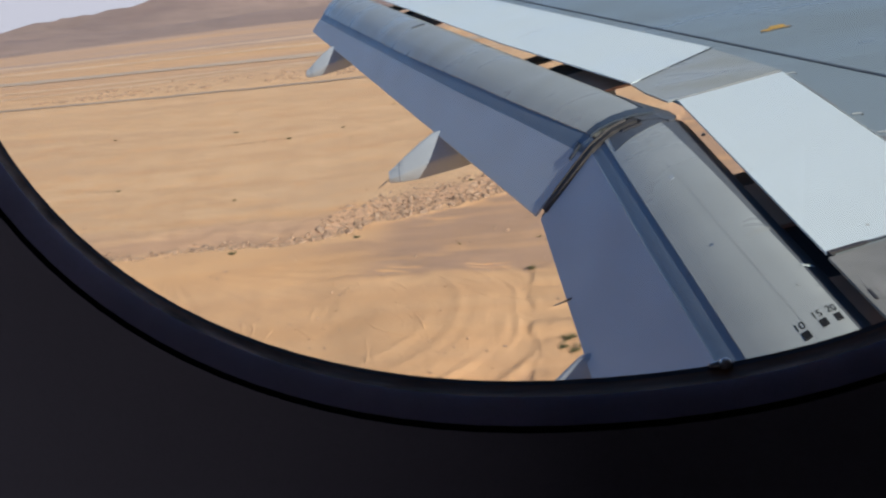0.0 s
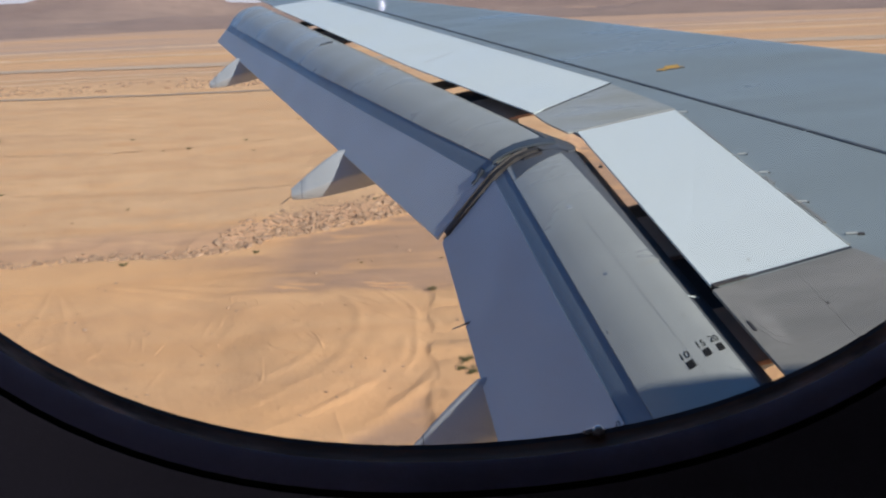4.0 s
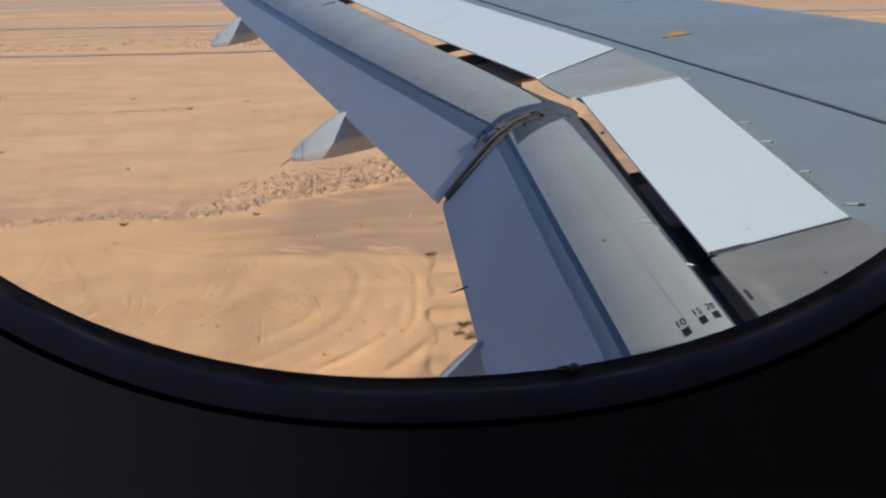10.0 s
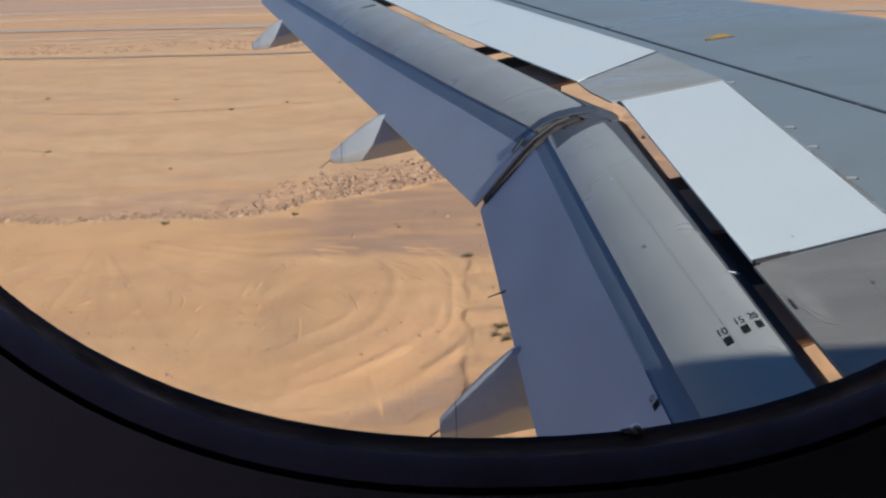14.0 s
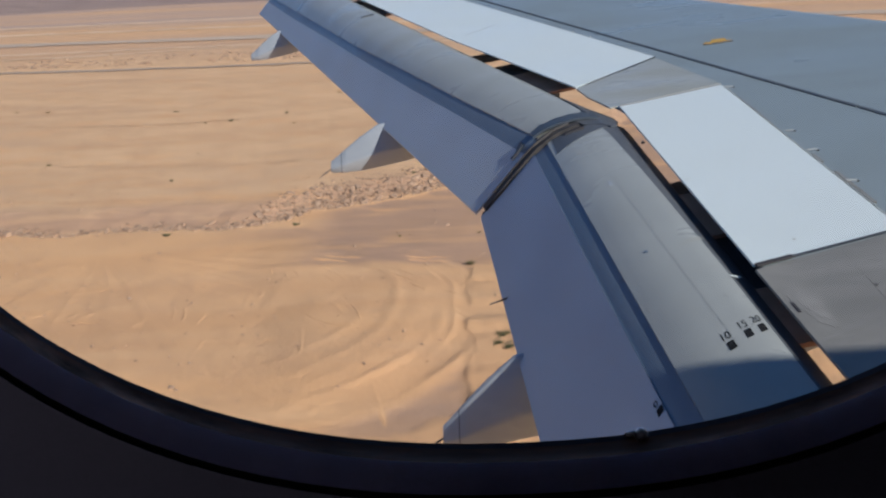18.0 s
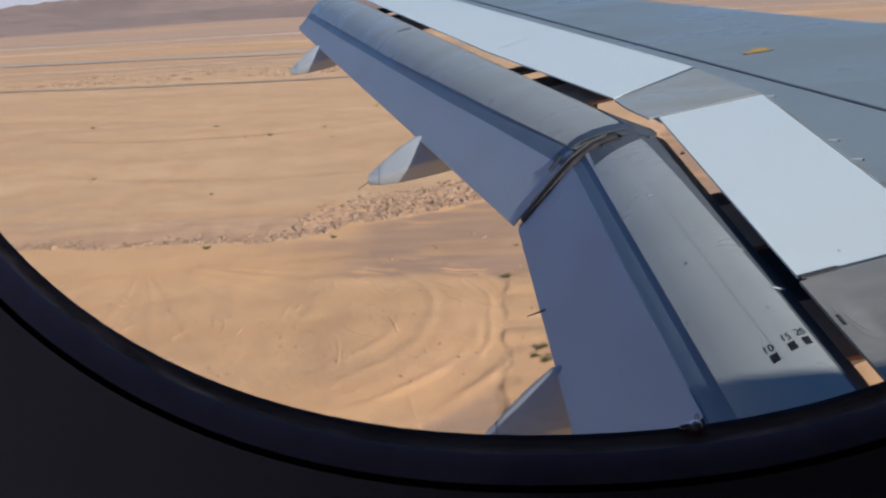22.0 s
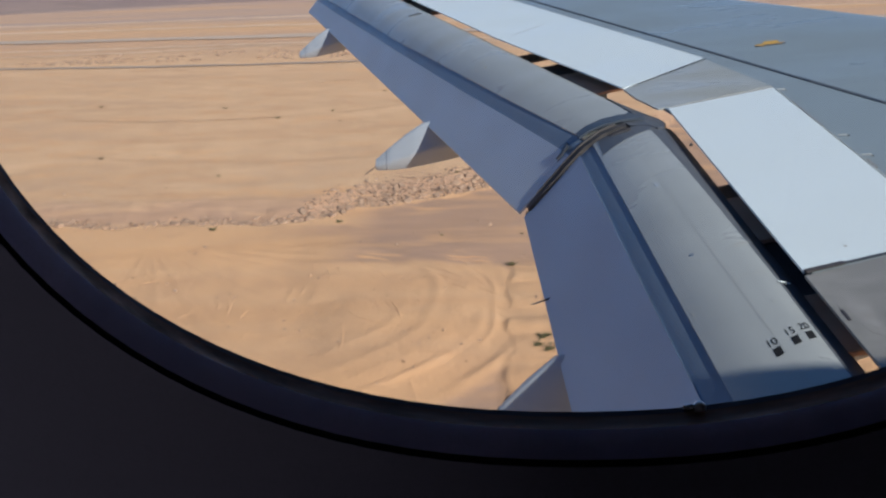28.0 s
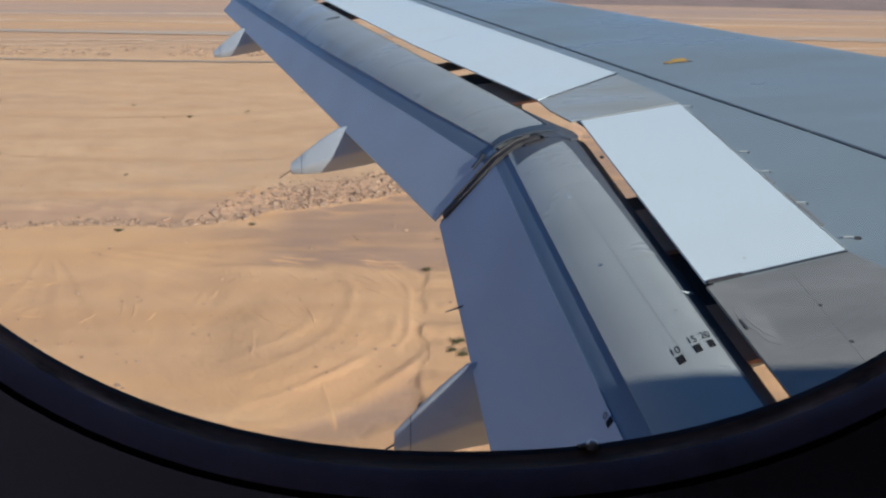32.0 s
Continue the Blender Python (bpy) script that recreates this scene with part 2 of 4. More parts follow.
def sand_material():
    m = bpy.data.materials.new("desert_sand")
    m.use_nodes = True
    nt = m.node_tree
    b = nt.nodes["Principled BSDF"]
    b.inputs["Roughness"].default_value = 0.95
    b.inputs["Specular IOR Level"].default_value = 0.15
    drift = ramp(nt, noise_of(nt, 0.006, 6, (0.45, 1, 1), 0.6, 0.6), 0.38, 0.66)
    patch = ramp(nt, noise_of(nt, 0.03, 6, (0.6, 1, 1), 0.62, 0.4), 0.42, 0.74)
    streak = ramp(nt, noise_of(nt, 0.12, 5, (0.12, 1, 1), 0.6, 0.3), 0.40, 0.75)
    grain = noise_of(nt, 1.4, 6, (1, 1, 1), 0.7)
    # loose sand: ochre, redder in drifts, paler in wind streaks
    col = mixed(nt, (0.76, 0.437, 0.214), (0.67, 0.374, 0.19), drift)
    col = mixed(nt, col, (0.50, 0.298, 0.172), times(nt, patch, 0.5))
    col = mixed(nt, col, (0.79, 0.525, 0.305), times(nt, streak, 0.4))
    # stony plateau: brown gravel with thin sand blown over it
    gravel = mixed(nt, (0.68, 0.432, 0.245), (0.775, 0.503, 0.287), ramp(nt, noise_of(nt, 0.05, 7, (0.35, 1, 1), 0.65, 0.5), 0.36, 0.66))
    gravel = mixed(nt, gravel, (0.52, 0.34, 0.215), times(nt, ramp(nt, noise_of(nt, 0.018, 5, (0.3, 1, 1), 0.6, 0.7), 0.48, 0.70), 0.55))
    blown = ramp(nt, noise_of(nt, 0.09, 7, (0.4, 1, 1), 0.7, 0.4), 0.32, 0.52)
    col = mixed(nt, col, gravel, times(nt, kind_of(nt, "soil"), blown))
    # hard pan, mauve-brown, crossed by sand; it also darkens the gaps between rubble
    crust = mixed(nt, (0.44, 0.278, 0.185), (0.52, 0.325, 0.208), ramp(nt, noise_of(nt, 0.2, 6, (0.3, 1, 1), 0.6, 0.4), 0.35, 0.65))
    col = mixed(nt, col, crust, times(nt, kind_of(nt, "pan_gaps"), ramp(nt, noise_of(nt, 0.12, 6, (0.25, 1, 1), 0.65, 0.8), 0.30, 0.48)))
    col = mixed(nt, col, (0.42, 0.262, 0.15), times(nt, ramp(nt, grain, 0.62, 1.0), 0.8))
    col = mixed(nt, col, (0.50, 0.30, 0.17), times(nt, ramp(nt, noise_of(nt, 0.11, 7, (0.8, 0.6, 1), 0.68, 0.8), 0.45, 0.72), 0.45))
    speck = noise_of(nt, 0.42, 9, (0.7, 1, 1), 0.75, 0.2)
    col = mixed(nt, col, (0.33, 0.215, 0.14), times(nt, ramp(nt, speck, 0.60, 0.72), 0.45))
    # dull gravel plain far from the flight line, in long bands
    geo = nt.nodes.new("ShaderNodeNewGeometry")
    sep = nt.nodes.new("ShaderNodeSeparateXYZ")
    nt.links.new(geo.outputs["Position"], sep.inputs[0])
    band = ramp(nt, noise_of(nt, 0.0055, 6, (0.14, 1, 1), 0.65, 0.4), 0.34, 0.58)
    col = mixed(nt, col, (0.50, 0.35, 0.27), times(nt, band, ramp(nt, sep.outputs[1], 480, 1200)))
    nt.links.new(col, b.inputs["Base Color"])
    ruts = noise_of(nt, 0.22, 6, (0.35, 1, 1), 0.65, 1.6)
    add = nt.nodes.new("ShaderNodeMath")
    add.operation = "MULTIPLY_ADD"
    nt.links.new(ruts, add.inputs[0])
    add.inputs[1].default_value = 0.8
    nt.links.new(grain, add.inputs[2])
    bp = nt.nodes.new("ShaderNodeBump")
    bp.inputs["Strength"].default_value, bp.inputs["Distance"].default_value = 0.42, 0.6
    nt.links.new(add.outputs[0], bp.inputs["Height"])
    nt.links.new(bp.outputs[0], b.inputs["Normal"])
    return m


PANE = pane_glass()
SAND = sand_material()
PALE_SAND = surface("drifted_sand", (0.80, 0.57, 0.37), (0.72, 0.49, 0.30), 0.95, 0.0, 0.02, (0.2, 1, 1), 0.6, 0.15, 0.2, 0.2)
ASPHALT = surface("dusty_asphalt", (0.36, 0.28, 0.215), (0.44, 0.335, 0.25), 0.9, 0.0, 0.03, (0.2, 1, 1), 1.2, 0.2, 0.1, 0.02)
TAXI = surface("dusty_taxiway", (0.50, 0.38, 0.28), (0.57, 0.425, 0.305), 0.9, 0.0, 0.02, (0.15, 1, 1), 1.2, 0.15, 0.1, 0.02)
ROCK = surface("brown_rock", (0.48, 0.322, 0.208), (0.25, 0.16, 0.105), 0.9, 0.0, 0.5, (1, 1, 1), 5, 0.35, 0.4, 0.05)
# hill rock lightened to mauve, with the haze of distance in its colour
HILL = surface("hazed_hill_rock", (0.27, 0.19, 0.165), (0.35, 0.25, 0.205), 0.95, 0.0, 0.004, (0.5, 1, 3), 0.03, 0.3, 0.4, 8)
LEAF = surface("dry_leaf", (0.13, 0.125, 0.052), (0.19, 0.16, 0.075), 0.8, 0.0, 0.8, (1, 1, 1), 9, 0.3, 0.1, 0.01)
TWIG = surface("dry_twig", (0.13, 0.09, 0.055), (0.09, 0.065, 0.045), 0.85, 0.0, 2, (1, 1, 1), 20, 0.3, 0.1, 0.01)
DIRT = surface("packed_dirt", (0.665, 0.42, 0.238), (0.57, 0.358, 0.205), 0.95, 0.0, 0.05, (1, 0.3, 1), 1.5, 0.2, 0.3, 0.2)
MARKER_WHITE = surface("marker_white", (0.8, 0.8, 0.78), (0.7, 0.69, 0.66), 0.6, 0.0, 2, (1, 1, 1), 10, 0.1, 0.05, 0.01)


# ---- building helpers ----
def sheet(name, verts, faces, mat, parent=None, label="", smooth=0.0):
    me = bpy.data.meshes.new(name)
    me.from_pydata([tuple(v) for v in verts], [], faces)
    me.materials.append(mat)
    if smooth:
        me.polygons.foreach_set("use_smooth", [True] * len(me.polygons))
        me.set_sharp_from_angle(angle=radians(smooth))
    me.update()
    ob = new(name, me)
    if parent:
        ob.parent = parent
    if label:
        ob["label"] = label
    return ob


def loft(name, rings, mat, parent=None, label="", smooth=35.0, caps=True):
    """A skin over closed rings of equally many points."""
    n = len(rings[0])
    verts = [p for r in rings for p in r]
    faces = []
    for i in range(len(rings) - 1):
        for j in range(n):
            a, b = i * n + j, i * n + (j + 1) % n
            faces.append((a, b, b + n, a + n))
    if caps:
        faces += [tuple(range(n - 1, -1, -1)), tuple(range((len(rings) - 1) * n, len(rings) * n))]
    ob = sheet(name, verts, faces, mat, parent, label, smooth)
    bm = bmesh.new()
    bm.from_mesh(ob.data)
    bmesh.ops.recalc_face_normals(bm, faces=bm.faces)
    bm.to_mesh(ob.data)
    bm.free()
    return ob


def slab(name, corners, thick, mat, parent=None, label="", bevel=0.0, cuts=1):
    """A plate with the given upper outline, as thick as told, its upper rim bevelled."""
    bm = bmesh.new()
    top = [bm.verts.new(c) for c in corners]
    f = bm.faces.new(top)
    got = bmesh.ops.extrude_face_region(bm, geom=[f])
    low = [v for v in got["geom"] if isinstance(v, bmesh.types.BMVert)]
    for v in low:
        v.co.z -= thick
    bmesh.ops.recalc_face_normals(bm, faces=bm.faces)
    if bevel:
        bmesh.ops.bevel(bm, geom=list(bm.edges), offset=bevel, segments=2, affect="EDGES", profile=0.6)
    me = bpy.data.meshes.new(name)
    bm.to_mesh(me)
    bm.free()
    me.materials.append(mat)
    ob = new(name, me)
    ob.parent = parent
    if label:
        ob["label"] = label
    return ob


def rod(name, a, b, r0, r1, mat, parent=None, label="", n=10):
    a, b = Vector(a), Vector(b)
    q = (b - a).to_track_quat("Z", "Y")
    rings = []
    for p, r in ((a, r0), (b, r1)):
        rings.append([p + q @ Vector((r * math.cos(2 * math.pi * i / n), r * math.sin(2 * math.pi * i / n), 0)) for i in range(n)])
    return loft(name, rings, mat, parent, label, 50)


# ---- the wing's plan ----
KINK = 4.85
ROOT, TIP = -0.45, 17.2


def hinge_x(y):
    """Rear edge of the fixed wing."""
    return 1.085 + 0.022 * (KINK - y) if y < KINK else 1.075 - 0.335 * (y - KINK)


def nose_x(y):
    return 4.33 - 0.52 * (y - KINK)


def top_z(x, y):
    """Upper surface of the wing."""
    return -0.865 + 0.115 * (y - KINK) + 0.08 * (x - 1.05)


def on_top(x, y, up=0.0):
    return Vector((x, y, top_z(x, y) + up))


wing = tagged(new("aircraft_wing"), "grey painted airliner wing with lowered flaps and white spoilers", "aircraft wing")

# fixed wing: thin overhanging rear skin, box with rounded nose behind the spar
stations = [ROOT + (TIP - ROOT) * i / 40 for i in range(41)]
rings = []
for y in stations:
    h, n = hinge_x(y), nose_x(y)
    c = n - h
    th = 0.10 * c + 0.03
    lip = 0.045 + 0.075 * max(0.0, 1 - abs(y - 5.5) / (0.7 if y < 5.5 else 2.0))
    ring = [on_top(h + lip + (c - lip) * s, y, -0.02 * s ** 4) for s in (0, 0.05, 0.1, 0.2, 0.35, 0.5, 0.7, 0.85, 0.95)]
    ring += [on_top(n, y, -0.032)]
    for a in (25, 50, 75, 100, 130):
        ring.append(on_top(n + 0.10 * math.sin(radians(a)), y, -0.03 - 0.5 * th * (1 - math.cos(radians(a))) * 0.9))
    spar = h + min(0.75, 0.24 * c)
    ring += [on_top(n - 0.25 * c, y, -th), on_top(n - 0.5 * c, y, -1.05 * th), on_top(spar, y, -0.85 * th), on_top(spar, y, -0.02), on_top(h + lip, y, -0.016)]
    rings.append(ring)
loft("skin", rings, WING_GREY, wing, "blue-grey painted upper wing skin", 30)

# worn panel at the root, behind the inner spoiler
slab("root_panel", [on_top(hinge_x(2.80) + 0.01, 2.80, 0.006), on_top(1.78, 2.985, 0.006), on_top(1.98, 2.45, 0.006), on_top(1.86, 0.42, 0.006), on_top(hinge_x(0.42) + 0.01, 0.42, 0.006)],
     0.012, ROOT_GREY, wing, "worn and stained grey root panel", 0.003)
slab("kink_panel", [on_top(hinge_x(5.0) + 0.028, 5.0, 0.003), on_top(hinge_x(5.28) + 0.036, 5.28, 0.003), on_top(hinge_x(5.52) + 0.078, 5.52, 0.003), on_top(1.60, 6.07, 0.003), on_top(1.80, 5.24, 0.003)],
     0.010, KINK_GREY, wing, "stained grey panel between the spoilers", 0.001)

# spoilers
slab("spoiler", [on_top(1.107, 4.985, 0.0068), on_top(1.145, 2.83, 0.0068), on_top(1.77, 3.00, 0.0068), on_top(1.79, 5.19, 0.0068)], 0.010, SPOILER_WHITE, wing, "white painted inner spoiler panel", 0.0015)


def outer_front(y):
    return 1.60 - 0.347 * (y - 6.10)


cuts = [(5.535, 6.10), (7.69, 8.12), (9.75, 10.18), (11.8, 12.2), (13.7, 14.1)]
for (a0, a1), (b0, b1) in zip(cuts, cuts[1:]):
    slab("spoiler", [on_top(hinge_x(b0 - 0.001) - 0.004, b0 - 0.001, 0.0068), on_top(hinge_x(a0 + 0.001) + (0.083 if a0 < 6 else -0.004), a0 + 0.001, 0.0068), on_top(outer_front(a1 + 0.001), a1 + 0.001, 0.0068), on_top(outer_front(b1 - 0.001), b1 - 0.001, 0.0068)],
         0.010, SPOILER_WHITE, wing, "white painted outer spoiler panel")

# dark strip of sealant along the rear spar, seams of the root panel, hinge covers
def line_on_top(name, p, q, width, mat, up=0.005, label=""):
    d = Vector((q[0] - p[0], q[1] - p[1])).normalized()
    s = Vector((-d.y, d.x)) * width / 2
    c = [(p[0] + s.x, p[1] + s.y), (p[0] - s.x, p[1] - s.y), (q[0] - s.x, q[1] - s.y), (q[0] + s.x, q[1] + s.y)]
    return slab(name, [on_top(x, y, up) for x, y in c], 0.006, mat, wing, label)


line_on_top("sealant_strip", (2.307, 4.485), (-1.3, 14.95), 0.028, SEAM_DARK, 0.004, "dark sealant line along the spar")
line_on_top("sealant_strip", (3.60, 0.55), (2.313, 4.47), 0.028, SEAM_DARK, 0.004, "dark sealant line along the spar")
line_on_top("panel_seam", (1.487, 2.88), (1.36, 0.6), 0.002, ROOT_GREY, 0.0066)
line_on_top("spoiler_seam", (1.150, 2.822), (1.30, 2.862), 0.020, COVE_BLACK, 0.014)
line_on_top("drain_slot", (1.170, 2.545), (1.170, 2.480), 0.010, COVE_BLACK, 0.0085)
for grow, mat, up in ((1.0, WORN_FAINT, 0.0066), (0.62, WORN_PALE, 0.0072)):
    slab("worn_patch", [on_top(1.228 + 0.05 * grow * math.cos(a) * (1 + 0.3 * math.sin(3 * a)), 2.51 + 0.15 * grow * math.sin(a) * (1 + 0.25 * math.cos(2 * a + 1)), up) for a in [2 * math.pi * i / 28 for i in range(28)]], 0.001, mat, wing, "pale rubbed patch round the drain slot")
for x, y in ((1.473, 2.60), (1.462, 2.36)):
    line_on_top("rivet", (x, y), (x + 0.010, y), 0.014, COVE_BLACK, 0.0075)
for x, y in ((1.797, 5.134), (1.805, 4.222), (1.795, 3.918), (1.79, 3.50), (1.815, 3.118)):
    line_on_top("hinge_cover", (x, y), (x + 0.044, y - 0.010), 0.007, KINK_PALE, 0.011, "small pale hinge cover")
    line_on_top("hinge_pit", (x + 0.045, y - 0.0105), (x + (0.070 if y < 3.2 else 0.052), y - 0.016), 0.018 if y < 3.2 else 0.006, COVE_BLACK, 0.006, "small dark hinge pocket")
line_on_top("spoiler_gap", (1.779, 3.02), (1.799, 5.17), 0.007, KINK_GREY, 0.0060, "grimy joint along the spoiler's front edge")
for y0, y1, w in ((3.25, 3.62, 0.016), (3.75, 3.86, 0.012), (4.4, 4.9, 0.011)):
    line_on_top("grime", (1.795, y0), (1.80, y1), w, ROOT_GREY, 0.0064)
for y in (7.30, 7.02, 8.9):
    x = outer_front(y)
    line_on_top("hinge_cover", (x, y), (x + 0.022, y + 0.018), 0.007, KINK_GREY, 0.010, "small pale hinge cover")
line_on_top("spoiler_joint", (0.265, 7.713), (0.575, 8.064), 0.012, KINK_GREY, 0.0082, "thin grey joint between the outer spoilers")
line_on_top("spoiler_edge", (1.0, 5.575), (1.60, 6.096), 0.010, SEAM_DARK, 0.0085)
line_on_top("spoiler_edge", (1.15, 2.826), (1.772, 2.996), 0.010, SEAM_DARK, 0.0085)
line_on_top("spoiler_edge", (1.107, 4.992), (1.79, 5.198), 0.008, ROOT_GREY, 0.0085)
# yellow arrow mark
slab("arrow_mark", [on_top(x, y, 0.0055) for x, y in ((2.015, 6.325), (2.075, 6.285), (2.075, 6.312), (2.20, 6.318), (2.235, 6.345), (2.20, 6.342), (2.10, 6.335), (2.15, 6.41), (2.13, 6.415), (2.07, 6.345), (2.06, 6.365))], 0.004, MARK_YELLOW, wing, "faded yellow arrow mark")

slab("arrow_mark", [on_top(x, y, 0.0058) for x, y in ((2.085, 6.335), (2.205, 6.345), (2.215, 6.425), (2.11, 6.42))], 0.004, MARK_YELLOW, wing, "faded yellow arrow mark")
line_on_top("arrow_outline", (2.015, 6.300), (2.24, 6.322), 0.016, SEAM_DARK, 0.0054, "dark worn edge of the arrow mark")

# cove under the rear edge: added plates darken the gap in some places, open in others
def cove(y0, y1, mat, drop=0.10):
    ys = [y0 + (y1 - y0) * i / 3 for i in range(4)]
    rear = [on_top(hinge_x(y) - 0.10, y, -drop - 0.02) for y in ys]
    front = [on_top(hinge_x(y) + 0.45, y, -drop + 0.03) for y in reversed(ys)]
    slab("cove_filler", rear + front, 0.02, mat, wing, "added filler plate that colours the flap gap", 0.003)


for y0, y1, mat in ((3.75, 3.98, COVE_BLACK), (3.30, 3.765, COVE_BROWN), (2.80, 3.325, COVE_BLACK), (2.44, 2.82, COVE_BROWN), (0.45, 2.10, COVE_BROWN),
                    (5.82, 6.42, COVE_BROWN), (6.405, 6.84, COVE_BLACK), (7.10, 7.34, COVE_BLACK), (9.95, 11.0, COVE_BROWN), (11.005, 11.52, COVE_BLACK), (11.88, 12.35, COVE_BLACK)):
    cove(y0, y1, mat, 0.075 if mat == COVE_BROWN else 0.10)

# ---- flaps ----
CAP = [(0.045, -0.22), (0.058, -0.15), (0.045, -0.105), (0.012, -0.073), (-0.05, -0.047)]
CURVE = [(0.012, -0.068), (-0.046, -0.044), (-0.08, -0.038), (-0.117, -0.036), (-0.195, -0.045), (-0.286, -0.066), (-0.345, -0.088), (-0.40, -0.117), (-0.454, -0.152),
         (-0.50, -0.198), (-0.538, -0.243), (-0.623, -0.345), (-0.727, -0.466), (-0.815, -0.568)]


def curve_z(dx):
    """Height of the flap's upper curve against the hinge line."""
    for (a, za), (b, zb) in zip(CURVE, CURVE[1:]):
        if b <= dx <= a:
            return za + (zb - za) * (dx - a) / (b - a)
    return CURVE[0][1] if dx > 0 else CURVE[-1][1]


def flap_point(y, dx, dz, k):
    h = hinge_x(y)
    return Vector((h + dx * k, y, top_z(h, y) + dz * k))


def steps_of(table, y):
    """A value between the rows (y, value) of a short table."""
    for (a, va), (b, vb) in zip(table, table[1:]):
        if y <= b:
            return va + (vb - va) * (y - a) / (b - a)
    return table[-1][1]


def flap_skin(name, profile_at, y0, y1, thick, mat, parent, label="", steps=56):
    """A curved plate along the span; profile_at(y) gives its points behind the hinge and their heights, front to rear."""
    rings = []
    for i in range(steps + 1):
        y = y0 + (y1 - y0) * i / steps
        up = [flap_point(y, dx, dz, 1.0) for dx, dz in profile_at(y)]
        rings.append(up + [p - Vector((-0.4 * thick, 0, thick)) for p in reversed(up)])
    return loft(name, rings, mat, parent, label, 28)


def flap(name, y0, y1, size, edge, tab, lead, label):
    """size, edge, tab, lead: tables along the span of the scale, the rear edge of the main skin, the front edges of the tab and of the main skin."""
    f = new(name)
    f.parent = wing
    f["label"] = label

    def stretch_of(a_of, b_of, drop, n):
        def at(y):
            k, a, b = steps_of(size, y), a_of(y), b_of(y)
            return [(a + (b - a) * i / n, k * curve_z((a + (b - a) * i / n) / k) - drop) for i in range(n + 1)]
        return at

    # nose cap and strip are coloured dark in place of the spoiler's shadow
    flap_skin("nose_cap", lambda y: CAP, y0, y1, 0.02, SHADE_GREY, f, "flap nose with shade put into its dark colour")
    flap_skin("nose_shadow", stretch_of(lambda y: -0.046, lambda y: -steps_of(lead, y) - 0.012, 0.003, 4), y0, y1, 0.03, SHADE_GREY, f, "dark strip painted as the spoiler's shadow on the flap")
    flap_skin("main_skin", stretch_of(lambda y: -steps_of(lead, y), lambda y: -steps_of(edge, y), 0.0, 12), y0, y1, 0.03, FLAP_GREY, f)
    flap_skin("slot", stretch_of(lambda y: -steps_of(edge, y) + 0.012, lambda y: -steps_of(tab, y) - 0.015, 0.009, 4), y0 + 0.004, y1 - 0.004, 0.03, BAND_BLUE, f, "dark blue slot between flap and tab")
    flap_skin("tab", stretch_of(lambda y: -steps_of(tab, y), lambda y: -0.815 * steps_of(size, y), 0.0, 6), y0, y1, 0.014, TAB_GREY, f, "grey rear tab of the flap")
    return f


INNER_SIZE = [(0.45, 0.93), (4.82, 1.045)]
INNER_EDGE = [(0.45, 0.365), (4.82, 0.448)]
INNER_TAB = [(0.45, 0.425), (3.3, 0.496), (4.82, 0.523)]
inner = flap("inboard_flap", 0.45, 4.82, INNER_SIZE, INNER_EDGE, INNER_TAB, [(0.45, 0.058), (2.9, 0.060), (3.7, 0.082), (4.13, 0.098), (4.6, 0.122), (4.82, 0.145)], "lowered grey inboard flap with stencilled angle marks")
outer = flap("outboard_flap", 4.90, 14.4, [(4.9, 1.045), (14.4, 1.03)], [(4.9, 0.45), (6.0, 0.486), (9.0, 0.552), (14.4, 0.61)], [(4.9, 0.545), (6.0, 0.562), (7.0, 0.585), (8.0, 0.600), (9.0, 0.615), (10.0, 0.626), (12.0, 0.657), (14.4, 0.68)], [(4.9, 0.105), (5.5, 0.052), (6.0, 0.05), (14.4, 0.05)], "lowered grey outboard flap")


def on_inner(x, y, up=0.002):
    """A point on the upper skin of the inboard flap."""
    k = steps_of(INNER_SIZE, y)
    return Vector((x, y, top_z(hinge_x(y), y) + k * curve_z((x - hinge_x(y)) / k) + up))


def patch(name, cx, cy, wx, wy, mat, parent, lean=0.0, label="", up=0.0022, skew=0.0):
    c = []
    for sx, sy in ((-1, -1), (1, -1), (1, 1), (-1, 1)):
        c.append(on_inner(cx + sx * wx / 2 + lean * sy * wy / 2, cy + sy * wy / 2 + skew * sx * wx / 2, up))
    return slab(name, c, 0.002, mat, parent, label)


def number(text, cx, cy, size, parent):
    cu = bpy.data.curves.new("number", "FONT")
    cu.body, cu.size, cu.align_x, cu.extrude = text, size, "CENTER", 0.0
    tmp = new("number_outline", cu)
    me = bpy.data.meshes.new_from_object(tmp.evaluated_get(bpy.context.evaluated_depsgraph_get()))
    bpy.data.objects.remove(tmp)
    for v in me.vertices:
        v.co = on_inner(cx + v.co.x * 0.78, cy + v.co.y * 1.15 + 0.4 * 0.78 * v.co.x, 0.0016)
    me.materials.clear()
    me.materials.append(MARK_BLACK)
    ob = new("number_mark", me)
    ob.parent = parent
    ob["label"] = "black stencilled " + text
    return ob


for text, x, y in (("10", 0.921, 2.395), ("15", 0.993, 2.445), ("20", 1.048, 2.472), ("0", 0.660, 2.262)):
    small = 0.7 if text == "0" else 1.0
    patch("square_mark", x, y, 0.026 * small, 0.042 * small, MARK_BLACK, inner, 0.0, skew=0.5)
    number(text, x - 0.005, y + 0.034 * small, 0.050 * small, inner)


